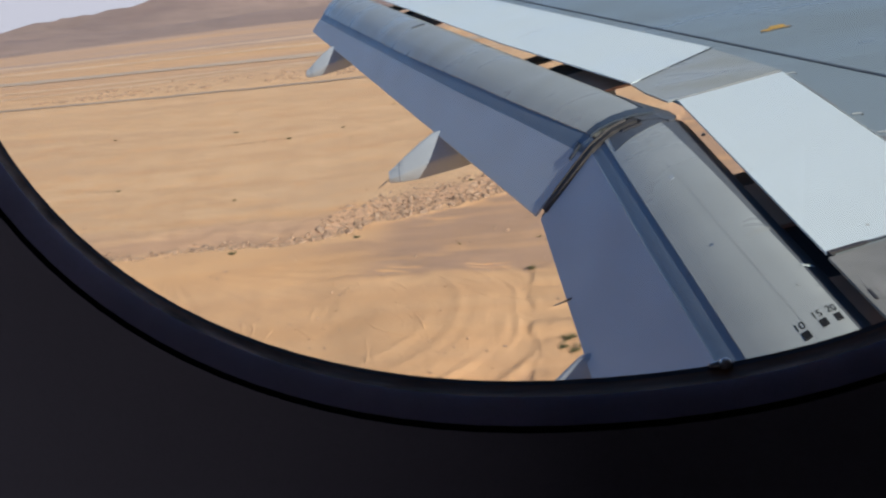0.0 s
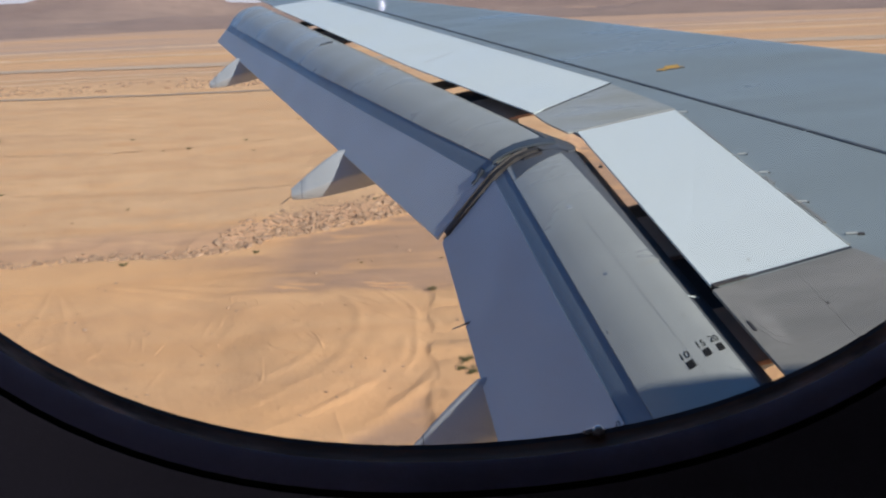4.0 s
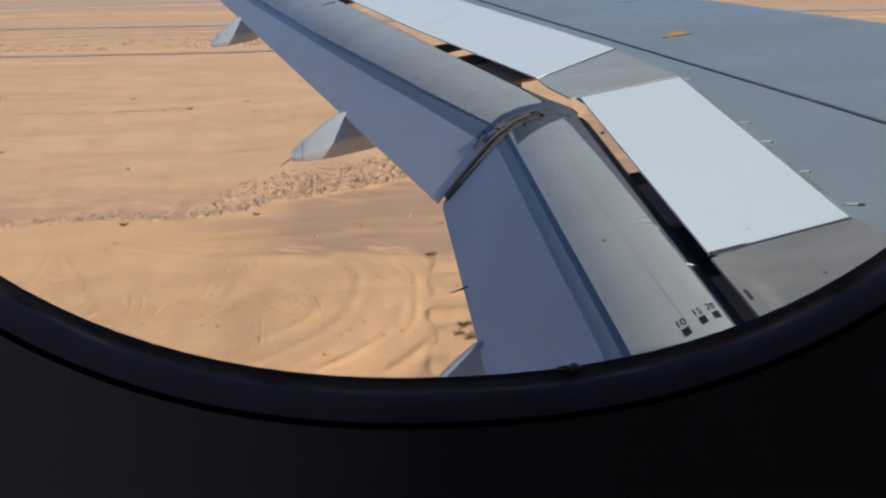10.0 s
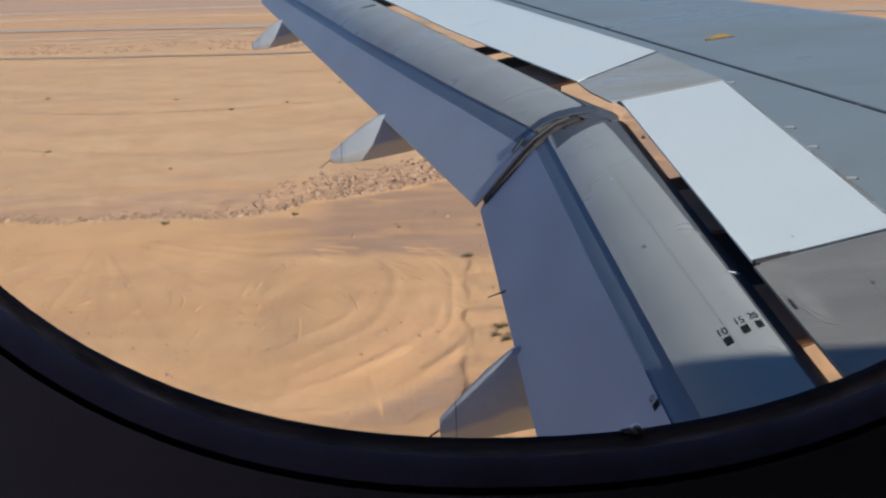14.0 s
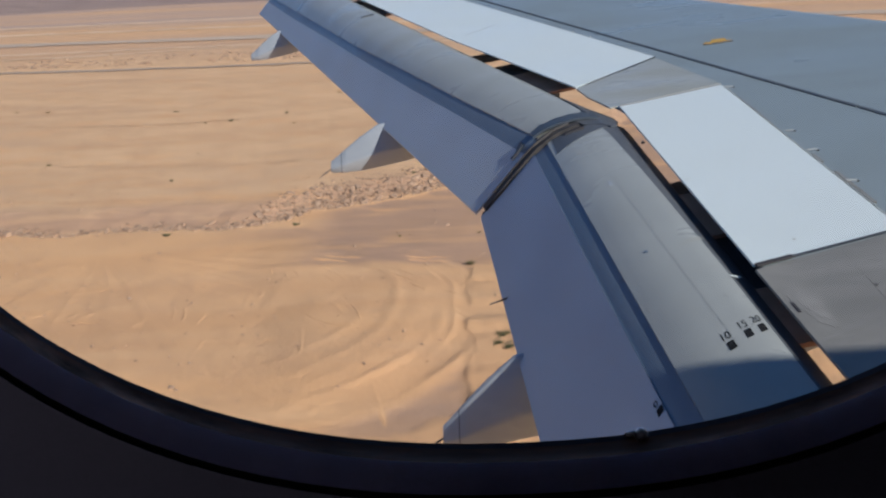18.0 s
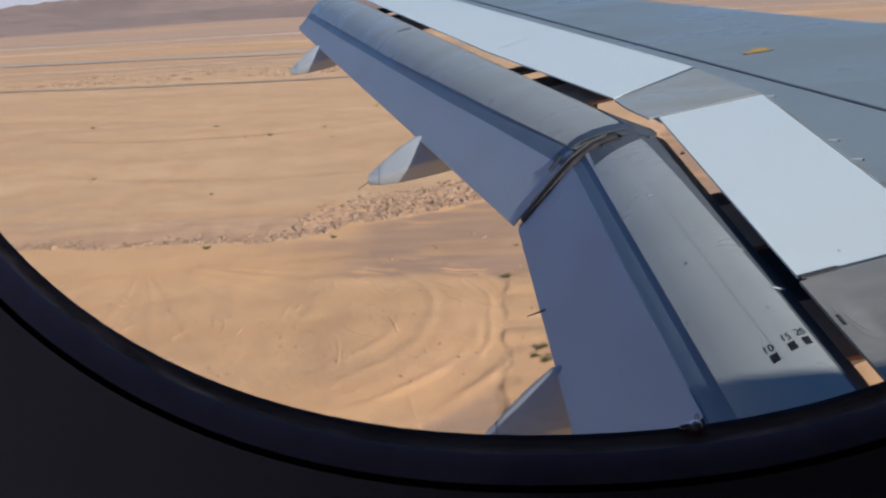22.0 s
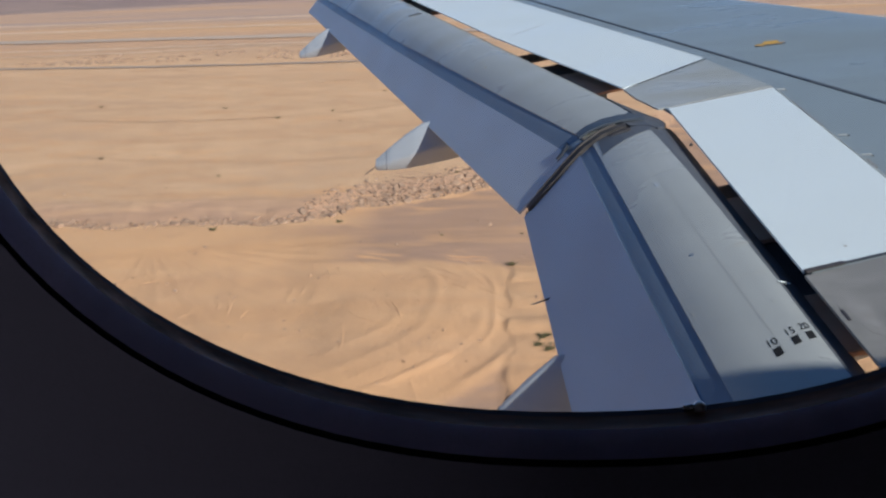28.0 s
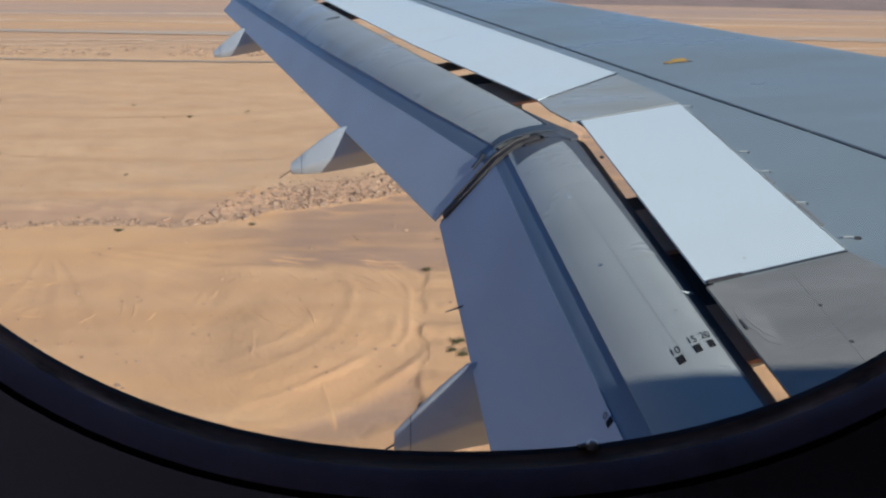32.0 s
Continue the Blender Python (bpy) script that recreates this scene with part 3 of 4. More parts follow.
patch("tick_mark", 1.0875, 2.845, 0.05, 0.008, SPOILER_WHITE, inner, 0.0, "thin white alignment tick", 0.008, 0.24)
patch("slot_joint", hinge_x(3.03) - 0.452, 3.03, 0.075, 0.028, JOINT_BLUE, inner, 0.0, "pale joint across the slot", -0.0065, 0.35)
patch("fastener", 0.833, 3.905, 0.022, 0.040, FAIRING_GREY, inner)
patch("fastener", 0.823, 3.144, 0.014, 0.020, BAND_BLUE, inner)


def flap_line(name, p, q, w, mat, label="", n=10, up=0.0007):
    """A thin line over the inboard flap's curved skin."""
    p, q = Vector(p), Vector(q)
    side = Vector((-(q - p).y, (q - p).x)).normalized() * w / 2
    vs = []
    for i in range(n + 1):
        c = p.lerp(q, i / n)
        vs += [on_inner(c.x + side.x, c.y + side.y, up), on_inner(c.x - side.x, c.y - side.y, up)]
    low = [v - Vector((0, 0, 0.002)) for v in vs]
    m = len(vs)
    fs = [(2 * i, 2 * i + 1, 2 * i + 3, 2 * i + 2) for i in range(n)] + [(m + 2 * i, m + 2 * i + 2, m + 2 * i + 3, m + 2 * i + 1) for i in range(n)]
    return sheet(name, vs + low, fs, mat, inner, label)


flap_line("skin_seam", (0.816, 4.66), (0.983, 1.6), 0.0014, SEAM_FAINT, "faint lengthwise skin joint", 24)
for p, q, w in (((0.985, 3.150), (1.062, 3.196), 0.020), ((0.955, 3.138), (1.03, 3.172), 0.009), ((0.99, 2.915), (1.055, 2.935), 0.006), ((0.92, 2.896), (0.99, 2.915), 0.003)):
    flap_line("grime_streak", p, q, w, SEAM_FAINT, "", 4)
for x, y in ((0.70, 4.3), (0.95, 4.35), (1.01, 3.62), (0.74, 2.75), (1.0, 2.70), (0.79, 4.62)):
    patch("fastener", x, y, 0.006, 0.012, SEAM_FAINT, inner)


def flap_strip(name, profile, y, width, lift, mat, parent, label, k=1.0):
    """A rounded strip that follows the flap's curve."""
    rings = []
    for i, (dx, dz) in enumerate(profile):
        a = profile[max(0, i - 1)]
        b = profile[min(len(profile) - 1, i + 1)]
        t = Vector((b[0] - a[0], 0, b[1] - a[1])).normalized()
        n = Vector((t.z, 0, -t.x))
        p = flap_point(y, dx, dz, k)
        rings.append([p + n * (-0.01) + Vector((0, -width / 2, 0)), p + n * lift * 0.7 + Vector((0, -width / 2, 0)), p + n * lift + Vector((0, -width * 0.25, 0)),
                      p + n * lift + Vector((0, width * 0.25, 0)), p + n * lift * 0.7 + Vector((0, width / 2, 0)), p + n * (-0.01) + Vector((0, width / 2, 0))])
    return loft(name, rings, mat, parent, label, 40)


def on_outer(dx, drop=0.0, k=1.042):
    """A point of the outboard flap's curve at a distance behind the hinge."""
    return (dx / k, curve_z(dx / k) - drop / k)


for y, dx in ((7.05, -0.33), (6.9, -0.36), (7.8, -0.30), (6.1, -0.22), (5.6, -0.34), (9.0, -0.34), (8.3, -0.20)):
    flap_strip("fastener", [on_outer(dx), on_outer(dx - 0.022)], y, 0.022, 0.0012, SEAM_FAINT, outer, "", 1.042)

ARC = [(-0.235, -0.052), (-0.286, -0.066), (-0.37, -0.10), (-0.43, -0.145), (-0.478, -0.18), (-0.538, -0.245), (-0.623, -0.345), (-0.727, -0.466), (-0.79, -0.54)]
flap_strip("end_seal", ARC, 4.855, 0.105, 0.018, SEAL_RUBBER, outer, "dark curved rubber seal at the flap's end", 1.02)
# raised bead in a paler tone, painted as the highlight along the seal
flap_strip("seal_bead", [(a + 0.002, b + 0.012) for a, b in ARC[1:-1]], 4.87, 0.022, 0.018, SEAL_HIGHLIGHT, outer, "bead carrying the seal's highlight in its paler colour", 1.02)
flap_strip("end_strip", [(-0.05, -0.038), (-0.117, -0.036), (-0.195, -0.045), (-0.286, -0.066), (-0.37, -0.10), (-0.43, -0.14)], 5.045, 0.28, 0.004, STRIP_DARK, outer, "dark strip at the flap's end", 1.03)
# shading at the inboard flap's end, laid on as a dark band
band = []
for i in range(15):
    x = 0.665 + 0.345 * i / 14
    for y in (4.514 + 0.604 * (x - 0.60), 4.815):
        band.append(on_inner(x, y, 0.0022))
sheet("end_strip", band + [p - Vector((0, 0, 0.004)) for p in band], [(2 * i, 2 * i + 2, 2 * i + 3, 2 * i + 1) for i in range(14)] + [(30 + 2 * i, 31 + 2 * i, 33 + 2 * i, 32 + 2 * i) for i in range(14)] + [(2 * i, 30 + 2 * i, 32 + 2 * i, 2 * i + 2) for i in range(14)], SHADE_GREY, inner, "dark band with the flap end's shading in its colour")
flap_strip("rib_bead", [(-0.14, -0.038), (-0.195, -0.045), (-0.286, -0.066)], 9.72, 0.03, 0.012, SEAM_DARK, outer, "short dark raised bead", 1.0)
# thin dark patch painted where the tab's corner lies in shade
flap_strip("tab_corner_shade", [(-0.50, -0.187), (-0.54, -0.247), (-0.565, -0.276)], 5.01, 0.12, 0.0008, SEAM_DARK, outer, "dark patch painted as shade at the tab's corner", 1.03)

# black backing added so that no bright ground shows beside the seal
flap_strip("gap_backing", [(a, b - 0.045) for a, b in [(-0.05, -0.043), (-0.117, -0.036)] + ARC], 4.86, 0.15, 0.004, COVE_BLACK, outer, "added black backing under the seal", 1.04)
flap_strip("seal_block", [(-0.225, -0.050), (-0.255, -0.057), (-0.286, -0.066), (-0.33, -0.083)], 4.785, 0.045, 0.010, COVE_BLACK, outer, "black end block of the seal", 1.05)
# filler plate catches the sun, so the shadow is put into its colour
rim_k = [(5.52, -0.03), (5.2, -0.012), (4.96, 0.018), (4.86, 0.0), (4.77, -0.045), (4.74, -0.085), (4.78, -0.12), (4.84, -0.225), (4.92, -0.225), (5.0, -0.10), (5.2, -0.075)]
slab("kink_filler", [flap_point(y, dx, 1.04 * curve_z(min(dx, -0.03)) + 0.007, 1.0) for y, dx in rim_k], 0.02, SHADE_GREY, wing, "filler plate between the flaps, coloured dark as if shadowed")
slab("edge_notch", [on_top(1.10, 4.315, 0.0), on_top(1.10, 4.355, 0.0), on_top(1.082, 4.335, -0.004)], 0.008, COVE_BLACK, wing, "small black catch under the spoiler's edge")
for x, y in ((1.153, 3.716), (1.36, 3.0), (1.62, 4.45), (1.423, 3.974)):
    slab("scuff_mark", [on_top(x + 0.007 * math.cos(a) * (1 + 0.4 * math.sin(3 * a + y)), y + 0.010 * math.sin(a), 0.0072) for a in [0.7 * i for i in range(9)]], 0.001, KINK_GREY, wing)

# wick at the inboard flap's rear edge
rod("discharge_wick", flap_point(3.72, -0.80, -0.555, 0.99), flap_point(3.72, -0.905, -0.593, 0.99), 0.006, 0.003, SEAM_DARK, inner, "thin dark static discharge wick")
slab("wick_base", [flap_point(3.66, -0.79, -0.54, 0.99), flap_point(3.78, -0.79, -0.54, 0.99), flap_point(3.74, -0.83, -0.575, 0.99), flap_point(3.70, -0.83, -0.575, 0.99)], 0.012, BAND_BLUE, inner, "", 0.003)


# ---- flap track fairings: canoe bodies below the flaps, drooped with them ----
def fairing(y, k, wick, stretch=1.0, droop=0.0):
    base = flap_point(y, -0.80, -0.555, k)
    f = new("flap_track_fairing")
    f.parent = wing
    f["label"] = "drooped grey flap track fairing"
    # distance along the droop, height of ridge and keel, half width
    secs = [(-0.50, -0.312, -0.398, 0.042), (-0.475, -0.295, -0.404, 0.056), (-0.40, -0.236, -0.402, 0.074), (-0.36, -0.205, -0.400, 0.084), (-0.22, -0.100, -0.385, 0.112), (-0.06, 0.0, -0.355, 0.135), (0.16, 0.05, -0.31, 0.15), (0.5, 0.10, -0.22, 0.16), (1.0, 0.2, -0.05, 0.15), (1.5, 0.3, 0.12, 0.08)]
    half_ring = [(0.0, 1.0), (0.10, 0.992), (0.20, 0.965), (0.94, 0.44), (1.0, 0.385), (1.0, 0.33), (0.90, 0.06), (0.82, 0.012), (0.66, 0.0)]

    def section(x, hi, lo, w, grow=0.0):
        if x < 0:
            x, hi, lo = x * stretch, hi + droop * x, lo + droop * x
        outline = half_ring + [(-u, v) for u, v in reversed(half_ring[1:])]
        return [base + Vector((x, (w + grow) * u, lo - grow + (hi - lo + 2 * grow) * v)) for u, v in outline]

    rings = [section(*q) for q in secs]
    loft("tail_cone", rings[:4], FAIRING_GREY, f, "", 26)
    loft("body", rings[3:], FAIRING_GREY, f, "", 26)
    loft("tail_seam", [section(-0.402, -0.2375, -0.402, 0.0735, 0.001), section(-0.397, -0.2338, -0.402, 0.0745, 0.001)], SEAM_DARK, f, "thin dark panel joint", 50)
    if wick:
        tip = base + Vector((-0.495 * stretch, 0, -0.372 - 0.495 * droop))
        rod("discharge_wick", tip, tip + Vector((-0.11, 0, -0.08)), 0.005, 0.003, SEAM_DARK, f, "thin dark static discharge wick")
    return f


fairing(3.2, 0.99, True, 0.73, 0.05)
fairing(7.0, 1.03, True, 0.97)
fairing(12.3, 1.02, False, 0.95)

# ---- fuselage: outer hull, cabin liner, window ----
WX, WZ, WA, WB = 0.0160, -0.0055, 0.1350, 0.1000
WT = 0.24  # the upper half is taller than the lower bow
WALL_Y, PANE_Y = 0.154, 0.172


def window_ring(y, grow=0.0, n=96):
    """The rounded window outline."""
    out = []
    for i in range(n):
        t = 2 * math.pi * i / n
        c, s = math.cos(t), math.sin(t)
        p = 2 / 2.2
        out.append(Vector((WX + (WA + grow - 0.32 * max(0.0, 0.170 - y) * (y > 0.1)) * math.copysign(abs(c) ** p, c), y, WZ + ((WB if s < 0 else WT) + grow) * math.copysign(abs(s) ** p, s))))
    return out


def holed_panel(name, y, half, mat, parent, grow, label="", bow=0.0):
    """A wall panel round the window opening, out to a rectangle."""
    n = 96
    inner_ring = window_ring(y, grow, n)
    rings = []
    for f in (0, 0.03, 0.1, 0.25, 0.5, 1.0):
        ring = []
        for i, p in enumerate(inner_ring):
            d = Vector((p.x - WX, 0, p.z - WZ))
            m = max(abs(d.x) / half[0], abs(d.z) / half[1])
            q = Vector((WX, y, WZ)) + d / m
            v = p.lerp(q, f)
            v.y = y - bow * (v.z - WZ) ** 2
            ring.append(v)
        rings.append(ring)
    return loft(name, rings, mat, parent, label, 30, caps=False)


cabin = tagged(new("wall_window_side"), "dark cabin side wall round the window", "wall", kind="structure")
holed_panel("liner_panel", WALL_Y, (0.75, 0.30), LINER, cabin, 0.0046, "dark plastic cabin liner")
window = tagged(new("window_1"), "rounded aircraft cabin window with dark reveal", "window", kind="structure")
loft("pane_seal", [window_ring(0.1735, 0.030), window_ring(0.1730, 0.012), window_ring(0.1700, 0.0), window_ring(0.1682, 0.0002)], PANE_SEAL, window, "grey rubber seal of the pane", 40, caps=False)
loft("outer_reveal", [window_ring(0.1682, 0.0002), window_ring(0.1660, 0.0005), window_ring(0.1640, 0.0004), window_ring(0.1620, 0.0)], REVEAL, window, "dark brown inner reveal", 40, caps=False)
loft("trim_ring", [window_ring(0.1620, 0.0), window_ring(0.1606, 0.0004), window_ring(0.1585, 0.0018), window_ring(0.1570, 0.0032), window_ring(0.1560, 0.0040)], TRIM_BLUE, window, "smooth dark trim ring", 40, caps=False)
loft("gasket", [window_ring(0.1560, 0.0040), window_ring(0.1557, 0.0051), window_ring(0.1543, 0.0053), window_ring(WALL_Y, 0.0046)], GASKET, window, "thin black gasket", 40, caps=False)
rim = window_ring(PANE_Y, 0.004)
pane = loft("pane", [rim, [p + Vector((0, 0.002, 0)) for p in rim]], PANE, window, "clear acrylic window pane", 30)
pane.visible_shadow = False
# small bolt at the sill
bolt = tagged(new("sill_bolt"), "small shiny metal bolt on the window sill", "bolt")
dome = []
for i in range(9):
    a = math.pi * (i + 0.5) / 9
    dome.append([Vector((0.0438 - 0.0016 * math.cos(a), 0.1690 + 0.0017 * math.sin(a) * math.cos(b), -0.1040 + 0.0017 * math.sin(a) * math.sin(b))) for b in [2 * math.pi * j / 18 for j in range(18)]])
loft("bolt_head", dome, BOLT, bolt, "", 60)
rod("bolt_collar", (0.0402, 0.1694, -0.1043), (0.0424, 0.1692, -0.1041), 0.0007, 0.0011, BARE_METAL, bolt, "", 14)

# hull: a tube with a rectangular gap, closed by the holed outer panel
HC, HR = (-1.74, -0.30), 1.985
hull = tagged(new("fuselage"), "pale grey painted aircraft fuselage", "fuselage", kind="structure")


def hull_y(z):
    return HC[0] + math.sqrt(max(0.0, HR ** 2 - (z - HC[1]) ** 2))


def holed_hull(y_of, half):
    n = 96
    base = window_ring(0.0, 0.075, n)
    rings = [[Vector((p.x, 0.1733, p.z)) for p in window_ring(0.0, 0.028, n)]]
    for f in (0, 0.2, 0.5, 1.0):
        ring = []
        for p in base:
            d = Vector((p.x - WX, 0, p.z - WZ))
            m = max(abs(d.x) / half[0], abs(d.z) / half[1])
            v = p.lerp(Vector((WX, 0, WZ)) + d / m, f)
            v.y = y_of(v.z)
            ring.append(v)
        rings.append(ring)
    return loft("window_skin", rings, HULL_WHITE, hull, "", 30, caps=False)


holed_hull(hull_y, (0.4, 0.4))
A0 = math.asin((WZ - 0.4 - HC[1]) / HR)
A1 = math.asin((WZ + 0.4 - HC[1]) / HR)
FAR_X = (0.02, 0.52)
F0 = math.pi - math.asin((0.29 - HC[1]) / HR)
F1 = math.pi - math.asin((-0.09 - HC[1]) / HR)
GAPS = [(-17.0, FAR_X[0] - 0.13), (FAR_X[0] + 0.13, FAR_X[1] - 0.13), (FAR_X[1] + 0.13, 13.0)]


def hull_strip(name, a0, a1, n, x0, x1):
    """Part of the tube between two angles and two places along it."""
    v = [(x, HC[0] + HR * math.cos(a0 + (a1 - a0) * k / n), HC[1] + HR * math.sin(a0 + (a1 - a0) * k / n)) for x in (x0, x1) for k in range(n + 1)]
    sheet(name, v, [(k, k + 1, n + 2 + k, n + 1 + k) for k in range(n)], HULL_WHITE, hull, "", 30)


hull_strip("barrel", A1, F0, 30, -17.0, 13.0)
hull_strip("barrel", F1, A0 + 2 * math.pi, 30, -17.0, 13.0)
for x0, x1 in GAPS:
    hull_strip("window_belt", F0, F1, 6, x0, x1)
for x in (-17.0, 13.0):
    ends = [(x, HC[0] + HR * math.cos(2 * math.pi * k / 60), HC[1] + HR * math.sin(2 * math.pi * k / 60)) for k in range(60)]
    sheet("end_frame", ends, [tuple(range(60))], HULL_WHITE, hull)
for x0, x1 in ((-17.0, WX - 0.4), (WX + 0.4, 13.0)):
    hull_strip("window_belt", A0, A1, 6, x0, x1)
# unseen cabin lining round the seat row, dark to hold back bounced light
liner = tagged(new("wall_cabin"), "unseen cabin lining, floor and ceiling, darkened against bounce", "wall", kind="structure")
prof = [(WALL_Y, WZ - 0.30), (0.0, -1.15), (-3.35, -1.15), (-3.55, -0.4), (-3.438, -0.08), (-3.312, 0.28), (-3.2, 0.6), (-2.6, 1.25), (-1.72, 1.4), (-0.8, 1.25), (-0.35, 0.92), (-0.05, 0.60), (WALL_Y, WZ + 0.30)]
v = [(x, y, z) for x in (WX - 0.75, WX + 0.75) for y, z in prof]
k = len(prof)
faces = [(i, i + 1, k + i + 1, k + i) for i in range(k - 1) if i != 4] + [tuple(range(k)), tuple(range(2 * k - 1, k - 1, -1))]
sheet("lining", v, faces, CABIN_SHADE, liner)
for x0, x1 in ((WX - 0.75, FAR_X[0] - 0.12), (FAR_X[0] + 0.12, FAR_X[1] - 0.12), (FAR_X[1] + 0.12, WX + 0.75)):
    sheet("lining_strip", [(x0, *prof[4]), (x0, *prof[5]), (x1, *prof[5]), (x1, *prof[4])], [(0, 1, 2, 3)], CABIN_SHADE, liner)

# unseen panel added to keep the far windows' light off the liner's right side
blocker = tagged(new("light_blocker"), "unseen dark panel shielding the liner from far-window light", "wall", kind="structure")
slab("blocker_panel", [(-0.02, -1.70, 1.25), (0.764, -1.70, 1.25), (0.764, -1.73, 1.25), (-0.02, -1.73, 1.25)], 2.39, CABIN_SHADE, blocker)

# unseen windows on the cabin's far side, with fill lamps added to brighten the liner
for i, x in enumerate(FAR_X):
    far = tagged(new("window_%d" % (i + 2)), "unseen far cabin window holding a fill lamp", "window", kind="structure")
    ring = [Vector((x + 0.11 * math.copysign(abs(math.cos(t)) ** 0.6, math.cos(t)), -3.355, 0.10 + 0.16 * math.copysign(abs(math.sin(t)) ** 0.6, math.sin(t)))) for t in [2 * math.pi * j / 40 for j in range(40)]]
    grow = [Vector((x + (p.x - x) * 1.15, -3.335, 0.10 + (p.z - 0.10) * 1.12)) for p in ring]
    loft("frame", [ring, grow, [p - Vector((0, 0.03, 0)) for p in grow]], LINER, far, "", 40, caps=False)
    sheet("pane", ring, [tuple(range(40))], PANE, far).visible_shadow = False
    day = new("window_fill", bpy.data.lights.new("window_fill", "AREA"))
    day.data.shape, day.data.size, day.data.size_y, day.data.energy, day.data.color = "RECTANGLE", 0.14, 0.3, 3.8, (0.86, 0.82, 1.0)
    day.matrix_world = look((x, -3.315, 0.10), (x, 0, 0.0))

# ---- desert ----
GROUND = -55.0
RING = (-32.0, 131.0)  # centre of the scraped sand mound
FOOT = [(-420, 176), (-180, 181), (-93, 184), (-66, 183), (-42, 186), (-33, 193), (-11, 206), (6, 217), (30, 240), (60, 285), (110, 390), (200, 470), (420, 560)]


def ease(v):
    v = min(1.0, max(0.0, v))
    return v * v * (3 - 2 * v)


def foot(x):
    """Foot of the rubble scarp between the sand terrace and the stony plateau."""
    return steps_of(FOOT, x) + 3.2 * noise.noise(Vector((x * 0.05, 3.1, 0))) + 1.4 * noise.noise(Vector((x * 0.21, 7.7, 0)))


def gully(y):
    """Jagged edge of a small wash, across the flight line."""
    return 3.0 - 0.16 * (120 - y) * 0.4 + 1.8 * noise.noise(Vector((y * 0.11, 2.2, 0))) + 0.8 * noise.noise(Vector((y * 0.42, 5.2, 0)))


def ground_parts(x, y):
    """Height of the ground, how stony it is, and how much it is bare hard pan or darkened among rubble."""
    d = math.hypot(x, y)
    amp = min(1.0, d / 150)
    z = 0.9 * amp * noise.noise(Vector((x * 0.006, y * 0.011, 1.3))) + 0.35 * noise.noise(Vector((x * 0.03, y * 0.045, 5.1)))
    z += min(12.0, d * 0.004) * noise.noise(Vector((x * 0.0011, y * 0.0023, 9.7)))
    level = ease((x - 820) / 120) * ease((330 - abs(y)) / 160)
    z = z * (1 - level) + 0.6 * level
    stony, pan_gaps = 0.0, 0.0
    if d > 900 or abs(x) > 700 or y < 60:
        return GROUND + z, 0.5 if d > 900 else 0.0, 0.0
    fade = ease((700 - abs(x)) / 200) * ease((900 - d) / 300)
    over = (y - foot(x)) if abs(x) < 420 else -50.0
    rim = over + 2.0 * noise.noise(Vector((x * 0.12, y * 0.12, 4.0)))
    z += fade * (1.9 * ease(rim / 14) - 0.5 * ease((y - 420) / 300))
    stony = fade * ease((over + 5) / 7)
    # brown laid among the rubble in place of the shade between stones
    pan_gaps = 0.9 * fade * ease((over + 2) / 4) * ease((20 - over) / 12) * ease((x + 160) / 60)
    if -170 < x < 90 and y < 330:
        rough = noise.noise(Vector((x * 0.16, y * 0.16, 8.0)))
        lumps = noise.noise(Vector((x * 0.55, y * 0.55, 2.0)))
        if over > -3:
            z += 0.30 * rough * ease((24 - over) / 20) + 0.10 * lumps + 0.16 * noise.fractal(Vector((x * 0.2, y * 0.25, 1.0)), 0.8, 2.1, 5)
            z += 0.10 * noise.noise(Vector((x * 0.03, y * 0.35, 1.0)))
        else:
            r = math.hypot(x - RING[0], (y - RING[1]) * 0.95) + 2.5 * noise.noise(Vector((x * 0.05, y * 0.05, 6.0)))
            a = math.atan2(y - RING[1], x - RING[0])
            turn = ease((a + 1.5) / 0.7) * ease((2.1 - a) / 0.8)
            for q, h, w in ((19, 0.25, 1.4), (25, 0.3, 1.1), (32.5, 0.5, 0.7), (34.4, 0.3, 0.45), (38.5, 0.35, 0.8)):
                z += turn * h * max(0.0, 0.35 + 1.3 * noise.noise(Vector((x * 0.07, y * 0.07, q)))) * math.exp(-((r - q) / w) ** 2)
            z += 0.9 * ease((38 - r) / 10) * turn * ease(r / 12)
            z += 0.07 * rough + 0.07 * noise.fractal(Vector((x * 0.35, y * 0.35, 4.0)), 0.6, 2.1, 4)
            # strokes of a blade, fanning out over the sand
            s = math.atan2(y - 168, x + 74) * 16 + 0.8 * noise.noise(Vector((x * 0.04, y * 0.04, 2.0)))
            z += 0.16 * ease((-18 - x) / 26) * ease((172 - y) / 14) * max(0.0, noise.noise(Vector((s, d * 0.008, 3.0)))) * 2
            g = x - gully(y)
            low = ease((158 - y) / 14)
            z += low * (max(0.0, 0.25 + 0.7 * noise.noise(Vector((y * 0.16, 8.0, 0)))) * ease(g / 0.9) - 0.2 * ease((g - 3) / 9) + 0.12 * noise.noise(Vector((x * 0.4, y * 0.12, 7.0))) * ease(g / 3))
            band = ease((r - 39) / 3) * ease((50 + 4 * rough - r) / 4) * turn
            wide = ease((x + 36) / 14) * ease((y - 150 + 3 * rough) / 5)
            pan_gaps = max(pan_gaps, band * ease(-g / 2 + 0.5) * ease((1 - over) / 4), wide * ease((1 - over) / 4))
            z -= 0.25 * pan_gaps
    return GROUND + z, stony, pan_gaps


def ground_z(x, y):
    return ground_parts(x, y)[0]


